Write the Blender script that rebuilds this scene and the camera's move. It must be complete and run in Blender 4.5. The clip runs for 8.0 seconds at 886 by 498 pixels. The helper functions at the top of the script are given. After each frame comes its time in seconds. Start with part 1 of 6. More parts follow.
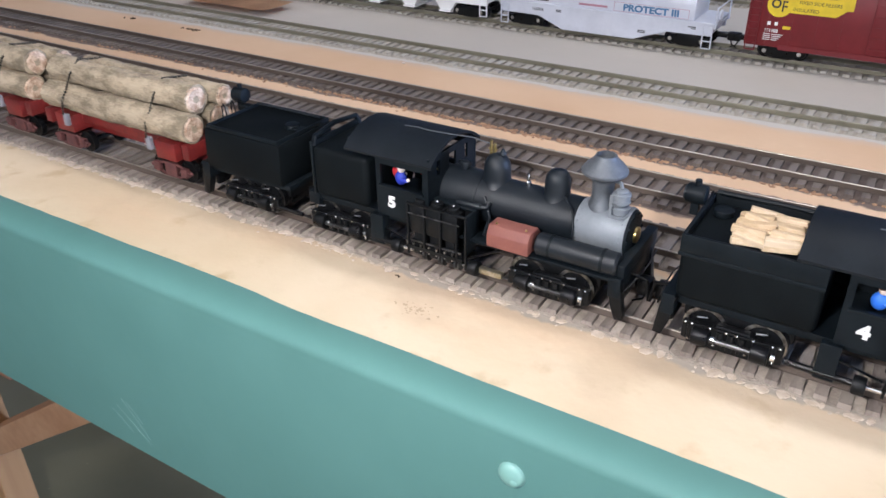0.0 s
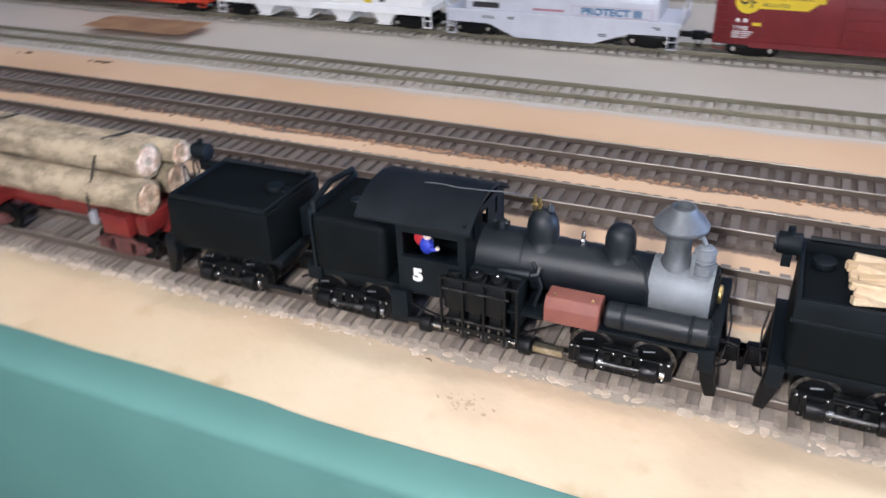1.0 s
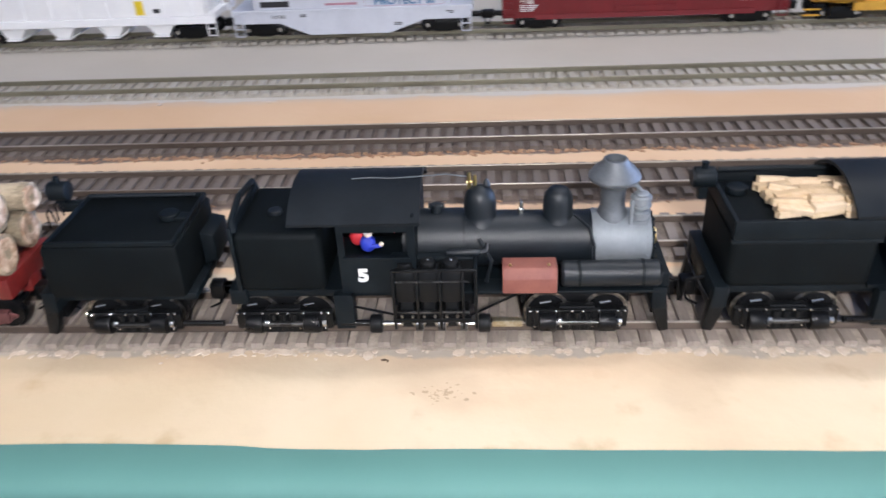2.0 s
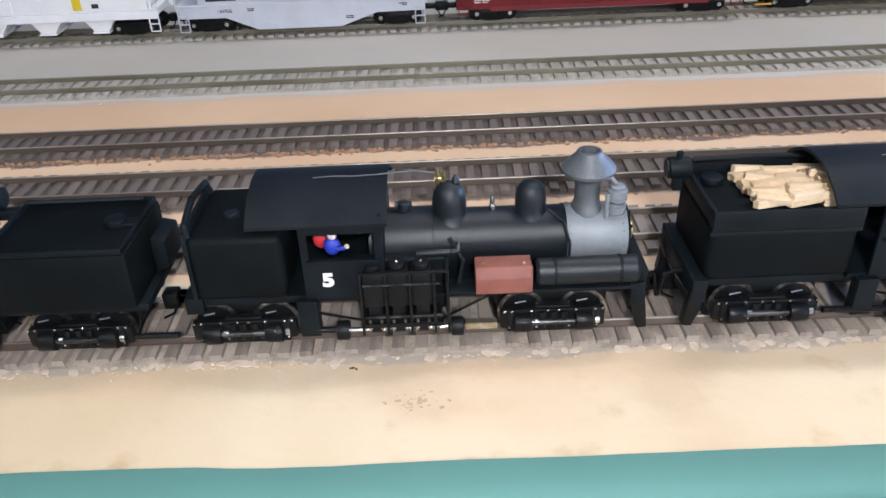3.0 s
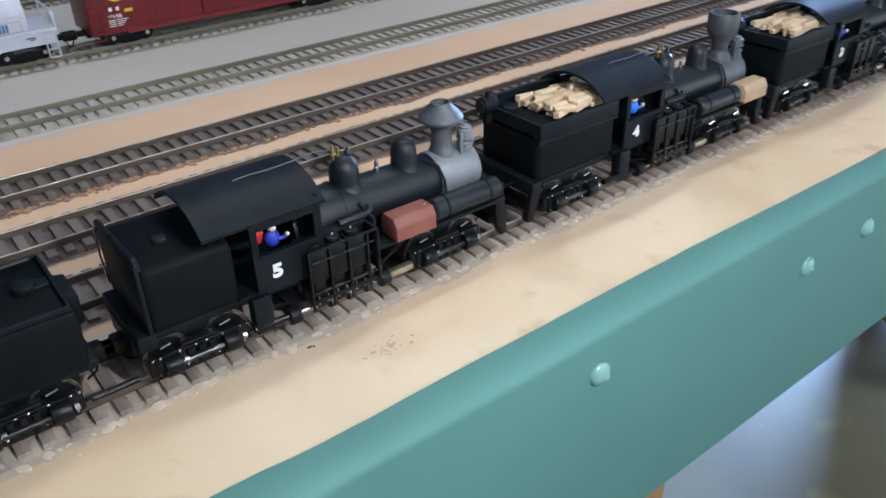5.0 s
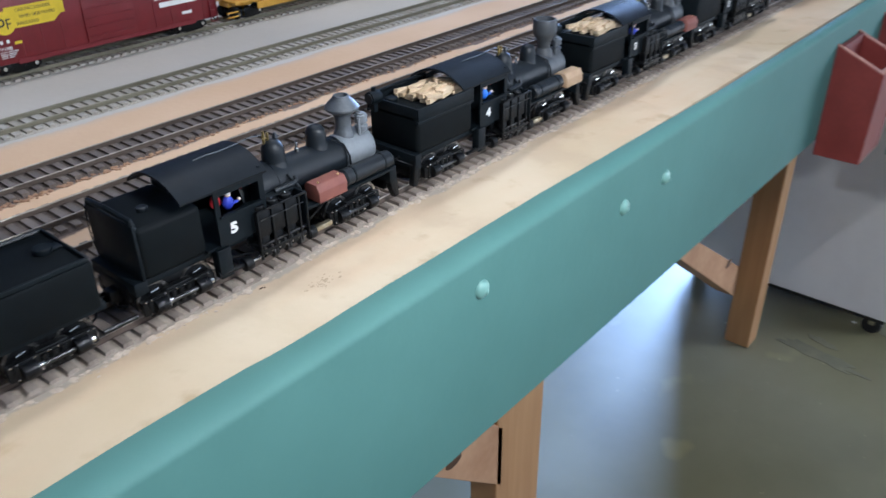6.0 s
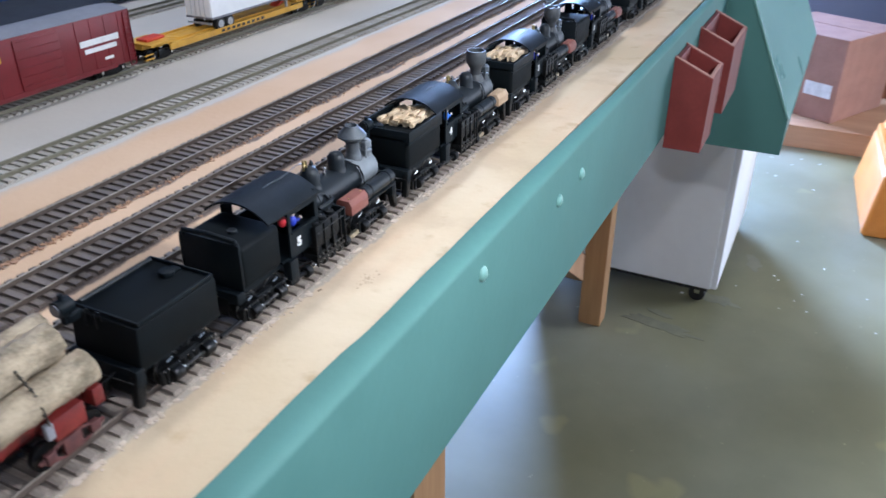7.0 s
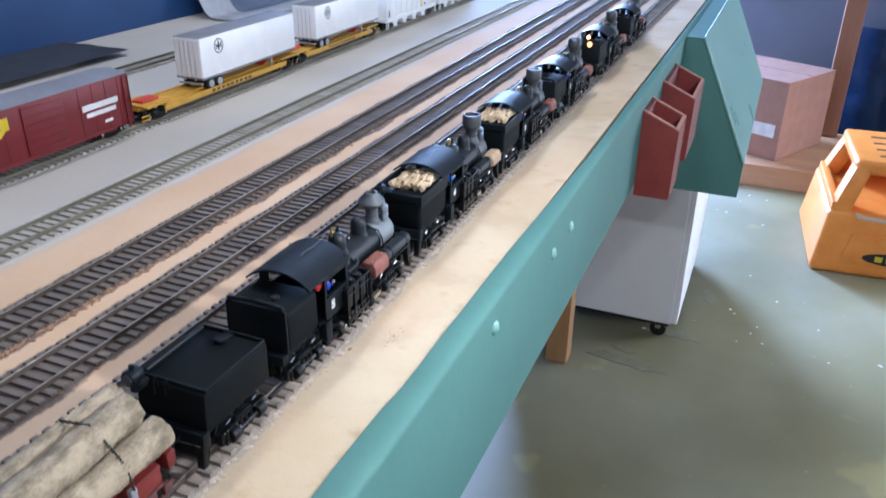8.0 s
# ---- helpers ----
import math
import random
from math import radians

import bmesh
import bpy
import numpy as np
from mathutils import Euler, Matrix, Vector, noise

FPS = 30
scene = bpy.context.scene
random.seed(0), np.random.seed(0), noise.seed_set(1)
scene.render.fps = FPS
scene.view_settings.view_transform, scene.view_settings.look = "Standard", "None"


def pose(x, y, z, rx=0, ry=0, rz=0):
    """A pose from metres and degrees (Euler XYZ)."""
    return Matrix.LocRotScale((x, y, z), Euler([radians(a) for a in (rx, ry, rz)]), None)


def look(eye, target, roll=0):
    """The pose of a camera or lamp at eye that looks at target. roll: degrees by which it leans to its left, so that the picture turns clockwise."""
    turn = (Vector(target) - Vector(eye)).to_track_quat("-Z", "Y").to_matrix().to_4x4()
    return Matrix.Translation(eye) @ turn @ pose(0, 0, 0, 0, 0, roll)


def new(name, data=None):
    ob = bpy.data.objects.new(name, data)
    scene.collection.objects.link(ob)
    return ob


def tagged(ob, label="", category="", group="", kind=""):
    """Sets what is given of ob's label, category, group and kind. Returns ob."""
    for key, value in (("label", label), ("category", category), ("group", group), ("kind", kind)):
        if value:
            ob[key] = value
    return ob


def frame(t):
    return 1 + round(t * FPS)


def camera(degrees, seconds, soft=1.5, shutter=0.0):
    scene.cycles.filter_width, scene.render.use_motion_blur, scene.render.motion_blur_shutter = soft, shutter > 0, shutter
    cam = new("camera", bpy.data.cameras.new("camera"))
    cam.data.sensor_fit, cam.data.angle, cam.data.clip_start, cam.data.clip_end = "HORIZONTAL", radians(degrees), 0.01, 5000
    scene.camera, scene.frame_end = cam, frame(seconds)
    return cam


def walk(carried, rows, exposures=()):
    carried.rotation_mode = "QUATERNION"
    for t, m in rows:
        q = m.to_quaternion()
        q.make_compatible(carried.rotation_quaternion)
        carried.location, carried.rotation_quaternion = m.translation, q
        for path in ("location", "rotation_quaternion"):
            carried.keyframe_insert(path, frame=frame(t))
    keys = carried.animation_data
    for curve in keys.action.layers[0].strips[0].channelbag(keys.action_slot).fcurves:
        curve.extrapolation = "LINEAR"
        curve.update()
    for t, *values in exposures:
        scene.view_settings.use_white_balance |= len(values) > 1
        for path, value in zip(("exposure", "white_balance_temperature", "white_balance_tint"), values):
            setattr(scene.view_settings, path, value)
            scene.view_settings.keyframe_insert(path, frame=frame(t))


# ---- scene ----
# ---------------------------------------------------------------- camera
cam = camera(58.63, 8.0, soft=1.5, shutter=0.5)
ROWS = [
    (0, 0.1325, -0.2088, 0.1437, 60.28, 0.70, 32.00),
    (0.5, 0.1173, -0.1910, 0.1381, 59.84, 0.32, 31.43),
    (1, 0.0757, -0.1851, 0.1442, 59.78, 1.94, 23.54),
    (1.5, 0.0449, -0.1892, 0.1433, 59.31, 2.66, 11.02),
    (2, 0.0249, -0.1941, 0.1404, 59.13, 2.48, 2.74),
    (2.2, 0.0201, -0.1929, 0.1393, 59.00, 2.50, -0.31),
    (3.3, 0.0200, -0.1796, 0.1357, 58.32, 1.72, -1.63),
    (3.5, 0.0059, -0.1769, 0.1377, 57.68, 1.23, -7.32),
    (4, -0.0410, -0.1783, 0.1396, 57.54, 1.15, -21.05),
    (4.2, -0.0549, -0.1806, 0.1404, 57.66, 1.04, -26.67),
    (5.3, -0.0903, -0.1896, 0.1394, 58.94, 1.07, -40.39),
    (5.5, -0.0980, -0.1982, 0.1436, 59.04, 0.90, -42.59),
    (6, -0.1467, -0.2287, 0.1552, 60.03, 0.76, -49.73),
    (6.5, -0.2011, -0.2345, 0.1741, 60.76, 0.42, -55.05),
    (7, -0.2441, -0.1977, 0.1812, 61.20, -0.04, -63.73),
    (7.5, -0.2652, -0.1805, 0.1861, 62.17, -0.09, -66.08),
    (8, -0.2746, -0.1774, 0.2033, 63.90, -0.56, -67.31),
]
walk(cam, [(t, pose(x, y, z, rx, ry, rz)) for t, x, y, z, rx, ry, rz in ROWS],
     exposures=[(0.0, 0.57, 6200, 14), (2.0, 0.60, 6200, 14), (4.2, 0.33, 5950, 8), (5.5, 0.22, 5800, 8), (6.5, 0.45, 5650, 9), (8.0, 0.52, 5650, 10)])

# ---------------------------------------------------------------- light
world = bpy.data.worlds.new("sky")
scene.world = world
world.use_nodes = True
wn = world.node_tree.nodes
bg = wn["Background"]
sky = wn.new("ShaderNodeTexSky")
sky.sky_type = 'NISHITA'
sky.sun_disc = False
sky.sun_elevation, sky.sun_rotation = radians(40), radians(200)
world.node_tree.links.new(sky.outputs[0], bg.inputs[0])
bg.inputs[1].default_value = 0.12


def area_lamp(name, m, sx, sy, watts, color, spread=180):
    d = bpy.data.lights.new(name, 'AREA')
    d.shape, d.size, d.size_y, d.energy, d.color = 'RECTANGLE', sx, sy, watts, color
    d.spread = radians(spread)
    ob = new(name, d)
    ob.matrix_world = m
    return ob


CEIL = 1.75
FLOOR = -0.75
# Added overhead fill with no known fixture, brightens the yard and back tracks.
area_lamp("yard_fill_light", look((0.40, 0.30, 1.10), (0.40, 0.30, 0)), 0.55, 0.12, 5.0, (1.0, 0.965, 0.93))
# Two unseen fills from above, added for the far floor and west-facing sides.
area_lamp("overhead_fill_light", look((2.2, -0.9, CEIL - 0.10), (2.2, -0.9, 0)), 1.2, 0.12, 2.0, (1.0, 0.965, 0.93))
area_lamp("overhead_fill_light", look((-1.2, -1.3, CEIL - 0.10), (-1.2, -1.3, 0)), 1.2, 0.12, 12.0, (1.0, 0.965, 0.93))
area_lamp("glass_door_light", look((3.24, 0.95, 0.10), (1.2, 0.0, -0.6)), 0.55, 1.5, 165.0, (0.43, 0.61, 1.0))
# Fill from the unseen south side, added and narrowed onto floor and cabinet.
area_lamp("door_light", look((2.55, -1.95, 0.0), (1.40, -0.45, -0.75)), 1.2, 1.4, 13.0, (0.90, 0.94, 1.0), 90)
# Unseen; one fixed stand-in for the torch carried beside the camera.
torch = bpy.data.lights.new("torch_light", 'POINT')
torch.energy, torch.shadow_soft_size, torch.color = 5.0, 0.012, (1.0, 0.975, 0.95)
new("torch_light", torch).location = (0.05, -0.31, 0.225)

# ---------------------------------------------------------------- materials


def mat(name, color, rough=0.5, metal=0.0, color2=None, scale=40.0, bump=0.0, bump_scale=None, spec=None, stretch=(1, 1, 1), detail=6.0, contrast=(0.35, 0.65), island=0.0):
    """Principled surface with two noise scales in colour and roughness, and fine relief."""
    m = bpy.data.materials.new(name)
    m.use_nodes = True
    nt = m.node_tree
    n, l = nt.nodes, nt.links
    b = n["Principled BSDF"]
    b.inputs["Metallic"].default_value = metal
    if spec is not None:
        b.inputs["Specular IOR Level"].default_value = spec
    tc = n.new("ShaderNodeTexCoord")
    mp = n.new("ShaderNodeMapping")
    mp.inputs["Scale"].default_value = stretch
    l.new(tc.outputs["Object"], mp.inputs[0])
    c2 = color2 if color2 else tuple(min(1.0, c * 0.78) for c in color)
    nz = n.new("ShaderNodeTexNoise")
    nz.inputs["Scale"].default_value, nz.inputs["Detail"].default_value = scale, detail
    l.new(mp.outputs[0], nz.inputs["Vector"])
    fine = n.new("ShaderNodeTexNoise")
    fine.inputs["Scale"].default_value, fine.inputs["Detail"].default_value = scale * 7.3, 3.0
    l.new(mp.outputs[0], fine.inputs["Vector"])
    mixv = n.new("ShaderNodeMath")
    mixv.operation = 'MULTIPLY_ADD'
    mixv.inputs[1].default_value, mixv.inputs[2].default_value = 0.35, -0.175
    l.new(fine.outputs[0], mixv.inputs[0])
    add = n.new("ShaderNodeMath")
    add.operation = 'ADD'
    l.new(nz.outputs[0], add.inputs[0])
    l.new(mixv.outputs[0], add.inputs[1])
    last = add
    if island:
        oi = n.new("ShaderNodeObjectInfo")
        ma = n.new("ShaderNodeMath")
        ma.operation = 'MULTIPLY_ADD'
        ma.inputs[1].default_value = island
        l.new(oi.outputs["Random"], ma.inputs[0])
        sub = n.new("ShaderNodeMath")
        sub.operation = 'SUBTRACT'
        sub.inputs[1].default_value = island / 2
        l.new(add.outputs[0], sub.inputs[0])
        l.new(sub.outputs[0], ma.inputs[2])
        last = ma
    rp = n.new("ShaderNodeValToRGB")
    rp.color_ramp.elements[0].position, rp.color_ramp.elements[1].position = contrast
    rp.color_ramp.elements[0].color, rp.color_ramp.elements[1].color = (*c2, 1), (*color, 1)
    l.new(last.outputs[0], rp.inputs[0])
    l.new(rp.outputs[0], b.inputs["Base Color"])
    rr = n.new("ShaderNodeMapRange")
    rr.inputs[3].default_value, rr.inputs[4].default_value = max(0.02, rough - 0.08), min(1.0, rough + 0.08)
    l.new(nz.outputs[0], rr.inputs[0])
    l.new(rr.outputs[0], b.inputs["Roughness"])
    if bump:
        bp = n.new("ShaderNodeBump")
        bp.inputs["Strength"].default_value, bp.inputs["Distance"].default_value = min(1.0, bump), 0.0006
        if bump_scale:
            bn = n.new("ShaderNodeTexNoise")
            bn.inputs["Scale"].default_value, bn.inputs["Detail"].default_value = bump_scale, 4.0
            l.new(mp.outputs[0], bn.inputs["Vector"])
            l.new(bn.outputs[0], bp.inputs["Height"])
        else:
            l.new(add.outputs[0], bp.inputs["Height"])
        l.new(bp.outputs[0], b.inputs["Normal"])
    return m


M_BLACK = mat("black_paint", (0.0052, 0.0082, 0.0104), 0.52, 0.0, (0.0034, 0.0055, 0.0072), 120, 0.15, 2500, spec=0.15)
M_BUNKER = mat("flat_bunker_black", (0.0034, 0.0052, 0.0060), 0.62, 0.0, (0.0022, 0.0034, 0.0041), 120, 0.15, 2500, spec=0.10)
M_ROOF = mat("roof_black", (0.0092, 0.0120, 0.0150), 0.5, 0.0, (0.0064, 0.0084, 0.0106), 90, 0.15, 2500, spec=0.14)
M_BOILER = mat("boiler_black", (0.0078, 0.0110, 0.0142), 0.45, 0.0, (0.0050, 0.0072, 0.0096), 90, 0.15, 2500, spec=0.35)
M_DEEP = mat("running_gear_black", (0.0045, 0.005, 0.0055), 0.30, 0.0, (0.004, 0.004, 0.0045), 300, 0.2, 3000, spec=0.2)
M_GRAPHITE = mat("graphite_silver", (0.205, 0.222, 0.236), 0.55, 0.2, (0.165, 0.18, 0.195), 110, 0.08, 2600)
M_STACK = mat("stack_grey", (0.115, 0.125, 0.136), 0.5, 0.3, (0.075, 0.082, 0.09), 160, 0.2, 2600)
M_ENGINE = mat("engine_black", (0.0048, 0.0054, 0.006), 0.45, 0.0, (0.003, 0.0035, 0.004), 300, 0.2, 3000, spec=0.2)
# Second pine tone, darkened and reddened so the shade sits in the colour.
M_STUD = mat("shaded_stud", (0.34, 0.165, 0.10), 0.75, 0.0, (0.24, 0.11, 0.065), 9, 0.4, 120, stretch=(1.5, 1.5, 0.12), contrast=(0.3, 0.7))
M_BALLOON = mat("stack_dark", (0.06, 0.065, 0.07), 0.5, 0.1, (0.04, 0.043, 0.047), 160, 0.2, 2600)
M_STEEL = mat("bright_steel", (0.62, 0.62, 0.6), 0.22, 1.0, (0.45, 0.44, 0.42), 400)
M_DARKSTEEL = mat("dull_steel", (0.11, 0.11, 0.11), 0.45, 0.9, (0.035, 0.035, 0.035), 260, contrast=(0.45, 0.6))
M_GEARRIM = mat("worn_gear_steel", (0.36, 0.35, 0.33), 0.32, 1.0, (0.12, 0.115, 0.11), 420, contrast=(0.4, 0.6))
M_SLIP = mat("slip_shaft_metal", (0.50, 0.46, 0.36), 0.35, 0.85, (0.34, 0.28, 0.17), 260)
M_BRASS = mat("brass", (0.66, 0.52, 0.24), 0.3, 1.0, (0.40, 0.29, 0.11), 300)
M_OXIDE = mat("red_oxide_box", (0.205, 0.070, 0.050), 0.65, 0.0, (0.165, 0.052, 0.040), 150, 0.2, 2500)
M_TANBOX = mat("tan_box", (0.42, 0.30, 0.19), 0.65, 0.0, (0.33, 0.22, 0.13), 150, 0.2)
M_NUMBER = mat("white_lettering", (0.8, 0.8, 0.78), 0.6)
M_TIE = mat("brown_tie", (0.158, 0.127, 0.106), 0.8, 0.0, (0.100, 0.080, 0.067), 220, 0.4, 1800, stretch=(1, 0.2, 1), island=0.3)
M_TIE0 = mat("weathered_tie", (0.195, 0.163, 0.137), 0.85, 0.0, (0.112, 0.090, 0.075), 220, 0.4, 1800, stretch=(1, 0.2, 1), island=0.35)
M_TIEF = mat("dust_covered_tie", (0.265, 0.222, 0.186), 0.9, 0.0, (0.150, 0.121, 0.100), 220, 0.4, 1800, stretch=(1, 0.2, 1), island=0.35)
M_BEDF = mat("pale_dusty_ballast", (0.36, 0.305, 0.25), 0.95, 0.0, (0.235, 0.195, 0.158), 120, 0.8, 1500, contrast=(0.38, 0.62))
M_TIEG = mat("grey_tie", (0.40, 0.37, 0.32), 0.85, 0.0, (0.30, 0.27, 0.22), 220, 0.4, 1800, stretch=(1, 0.2, 1), island=0.3)
M_BED0 = mat("dusty_ballast", (0.225, 0.184, 0.147), 0.95, 0.0, (0.135, 0.108, 0.086), 120, 0.8, 1500, contrast=(0.38, 0.62))
M_BED2 = mat("brown_ballast", (0.125, 0.094, 0.077), 0.95, 0.0, (0.082, 0.061, 0.050), 120, 0.8, 1500, contrast=(0.35, 0.65))
M_BEDG = mat("grey_ballast", (0.42, 0.385, 0.33), 0.95, 0.0, (0.33, 0.30, 0.25), 120, 0.8, 1500, contrast=(0.35, 0.65))
M_RAIL = mat("rusty_rail", (0.115, 0.088, 0.070), 0.6, 0.2, (0.075, 0.055, 0.043), 60, stretch=(0.2, 1, 1))
M_RAILHEAD = mat("worn_rail_head", (0.40, 0.36, 0.31), 0.5, 0.8, (0.24, 0.20, 0.165), 60, stretch=(0.2, 1, 1))
M_RAILHEADG = mat("worn_painted_rail_head", (0.27, 0.25, 0.19), 0.5, 0.4, (0.18, 0.165, 0.12), 70, stretch=(0.2, 1, 1))
M_RAILG = mat("painted_rail", (0.215, 0.20, 0.145), 0.5, 0.3, (0.155, 0.14, 0.10), 90, stretch=(0.2, 1, 1))
M_BARK = mat("log_bark", (0.37, 0.295, 0.20), 0.9, 0.0, (0.165, 0.130, 0.083), 170, 1.0, 520, stretch=(0.5, 1, 1), contrast=(0.36, 0.62))
M_LOGEND = mat("log_end", (0.60, 0.45, 0.33), 0.9, 0.0, (0.30, 0.185, 0.115), 330, 1.0, 900, contrast=(0.38, 0.6))
M_FIREWOOD = mat("split_firewood", (0.64, 0.50, 0.34), 0.8, 0.0, (0.46, 0.33, 0.19), 260, 0.5, 1200, stretch=(0.3, 1, 1), island=0.3)
M_CARRED = mat("log_car_red", (0.165, 0.012, 0.010), 0.5, 0.0, (0.10, 0.008, 0.007), 120, 0.15)
M_TRUCKRED = mat("truck_oxide", (0.105, 0.032, 0.028), 0.7, 0.0, (0.062, 0.02, 0.019), 250, 0.3)
M_GREEN = mat("green_fascia_paint", (0.089, 0.205, 0.183), 0.64, 0.0, (0.070, 0.170, 0.151), 5, 0.22, 160, contrast=(0.25, 0.75), spec=0.3)
# Paler green with the sloped panel's daylight sheen put in; bolt heads share it.
M_GREENSHEEN = mat("green_sheen_paint", (0.20, 0.38, 0.335), 0.30, 0.0, (0.175, 0.345, 0.30), 9, 0.2, 260)
M_SMEAR = mat("dried_paint", (0.225, 0.212, 0.14), 0.5, 0.0, (0.165, 0.156, 0.105), 30, 0.2, 200, contrast=(0.3, 0.7))
M_SCRATCH = mat("bare_scratch", (0.19, 0.34, 0.30), 0.6)
M_HOLDER = mat("oxblood_paint", (0.20, 0.032, 0.026), 0.5, 0.0, (0.16, 0.025, 0.02), 40, 0.2, 400)
M_RAWEDGE = mat("raw_plywood_edge", (0.42, 0.22, 0.17), 0.8, 0.0, (0.34, 0.16, 0.12), 200, 0.3)
M_LUMBER = mat("pine_lumber", (0.50, 0.29, 0.13), 0.65, 0.0, (0.36, 0.18, 0.075), 9, 0.4, 120, stretch=(1.5, 1.5, 0.12), contrast=(0.3, 0.7))
M_LUMBERH = mat("pine_lumber_level", (0.50, 0.29, 0.16), 0.7, 0.0, (0.36, 0.18, 0.09), 9, 0.4, 120, stretch=(1.5, 0.12, 1.5), contrast=(0.3, 0.7))
M_KNOT = mat("wood_knot", (0.10, 0.045, 0.02), 0.7, 0.0, (0.06, 0.028, 0.012), 60)
M_CABINET = mat("white_melamine", (0.88, 0.87, 0.88), 0.45, 0.0, (0.83, 0.815, 0.825), 5, 0.05, 90)
M_RUBBER = mat("black_rubber", (0.012, 0.012, 0.013), 0.6)
M_ORANGE = mat("orange_plastic", (0.80, 0.285, 0.05), 0.42, 0.0, (0.72, 0.235, 0.035), 20, 0.1, 500)
M_CARTON = mat("corrugated_cardboard", (0.36, 0.19, 0.14), 0.85, 0.0, (0.30, 0.155, 0.115), 20, 0.2, 200)
M_LABEL = mat("paper_label", (0.75, 0.74, 0.72), 0.7)
M_BLUE = mat("blue_wall_paint", (0.012, 0.055, 0.17), 0.6, 0.0, (0.009, 0.043, 0.14), 3, 0.1, 120)
M_GREYBLUE = mat("grey_blue_wall", (0.20, 0.22, 0.32), 0.7, 0.0, (0.16, 0.18, 0.27), 2.0, 0.1, 120)
M_TARP = mat("blue_tarp", (0.01, 0.05, 0.17), 0.45, 0.0, (0.006, 0.028, 0.1), 6, 0.6, 14)
M_CEILING = mat("ceiling_white", (0.6, 0.58, 0.55), 0.9, 0.0, None, 4)
M_WALLPALE = mat("pale_wall", (0.5, 0.48, 0.46), 0.9, 0.0, None, 3)
M_WHITE = mat("white_plastic", (0.86, 0.86, 0.86), 0.4, 0.0, (0.81, 0.81, 0.82), 60, 0.05)
M_SILVERCAR = mat("pale_grey_car", (0.58, 0.60, 0.66), 0.38, 0.05, (0.52, 0.54, 0.60), 60, 0.05)
M_BOXRED = mat("boxcar_red", (0.165, 0.011, 0.015), 0.45, 0.0, (0.135, 0.009, 0.012), 70, 0.1)
M_YELLOW = mat("flatcar_yellow", (0.60, 0.33, 0.035), 0.5, 0.0, (0.48, 0.25, 0.025), 80, 0.1)
M_ORANGERED = mat("hitch_orange_red", (0.60, 0.06, 0.025), 0.5)
M_LOGO = mat("logo_yellow", (0.75, 0.55, 0.02), 0.5)
M_INK = mat("black_ink", (0.02, 0.02, 0.022), 0.5)
M_INKBLUE = mat("blue_ink", (0.06, 0.17, 0.32), 0.5)
M_INKPINK = mat("pink_ink", (0.45, 0.22, 0.28), 0.5)
M_GREYROOF = mat("grey_roof", (0.22, 0.22, 0.24), 0.55, 0.0, (0.17, 0.17, 0.19), 60)
M_RIM = mat("wheel_rim", (0.55, 0.57, 0.6), 0.35, 0.6)
M_DOLLBLUE = mat("figure_blue", (0.02, 0.04, 0.42), 0.6)
M_DOLLSKY = mat("figure_light_blue", (0.03, 0.18, 0.75), 0.6)
M_DOLLRED = mat("figure_red", (0.5, 0.02, 0.03), 0.6)
M_DOLLPALE = mat("figure_pale", (0.75, 0.62, 0.52), 0.6)
M_PAPER = mat("white_sheet", (0.72, 0.73, 0.76), 0.6)
M_CHAIN = mat("dark_chain", (0.05, 0.045, 0.035), 0.5, 0.6)
M_DEBRIS = mat("dark_crumb", (0.10, 0.06, 0.03), 0.9)
M_SMUDGE = mat("brown_speck", (0.46, 0.345, 0.225), 0.9)
M_PLASTER = mat("pale_plaster_crumb", (0.62, 0.52, 0.42), 0.95, 0.0, (0.5, 0.4, 0.3), 300, 0.5)
M_ROCK = mat("tan_glue_crumb", (0.40, 0.24, 0.14), 0.95, 0.0, (0.24, 0.13, 0.075), 300, 0.5)
M_ROAD = mat("dark_roadway", (0.075, 0.085, 0.11), 0.8, 0.0, (0.055, 0.063, 0.085), 30, 0.3, 500)
M_PRINT = mat("printed_grey_blue", (0.27, 0.31, 0.42), 0.6, 0.0, (0.20, 0.235, 0.34), 25)
M_FLECK = mat("white_floor_fleck", (0.75, 0.74, 0.70), 0.9)
M_SLAB = mat("tan_cork_slab", (0.52, 0.34, 0.2), 0.9, 0.0, (0.42, 0.26, 0.15), 60, 0.5)
M_LENS = mat("lamp_lens", (0.10, 0.11, 0.13), 0.12, 0.3)
M_GLOW = bpy.data.materials.new("amber_lamp_glow")
M_GLOW.use_nodes = True
M_GLOW.node_tree.nodes["Principled BSDF"].inputs["Emission Color"].default_value = (1.0, 0.30, 0.02, 1)
M_GLOW.node_tree.nodes["Principled BSDF"].inputs["Emission Strength"].default_value = 2.2


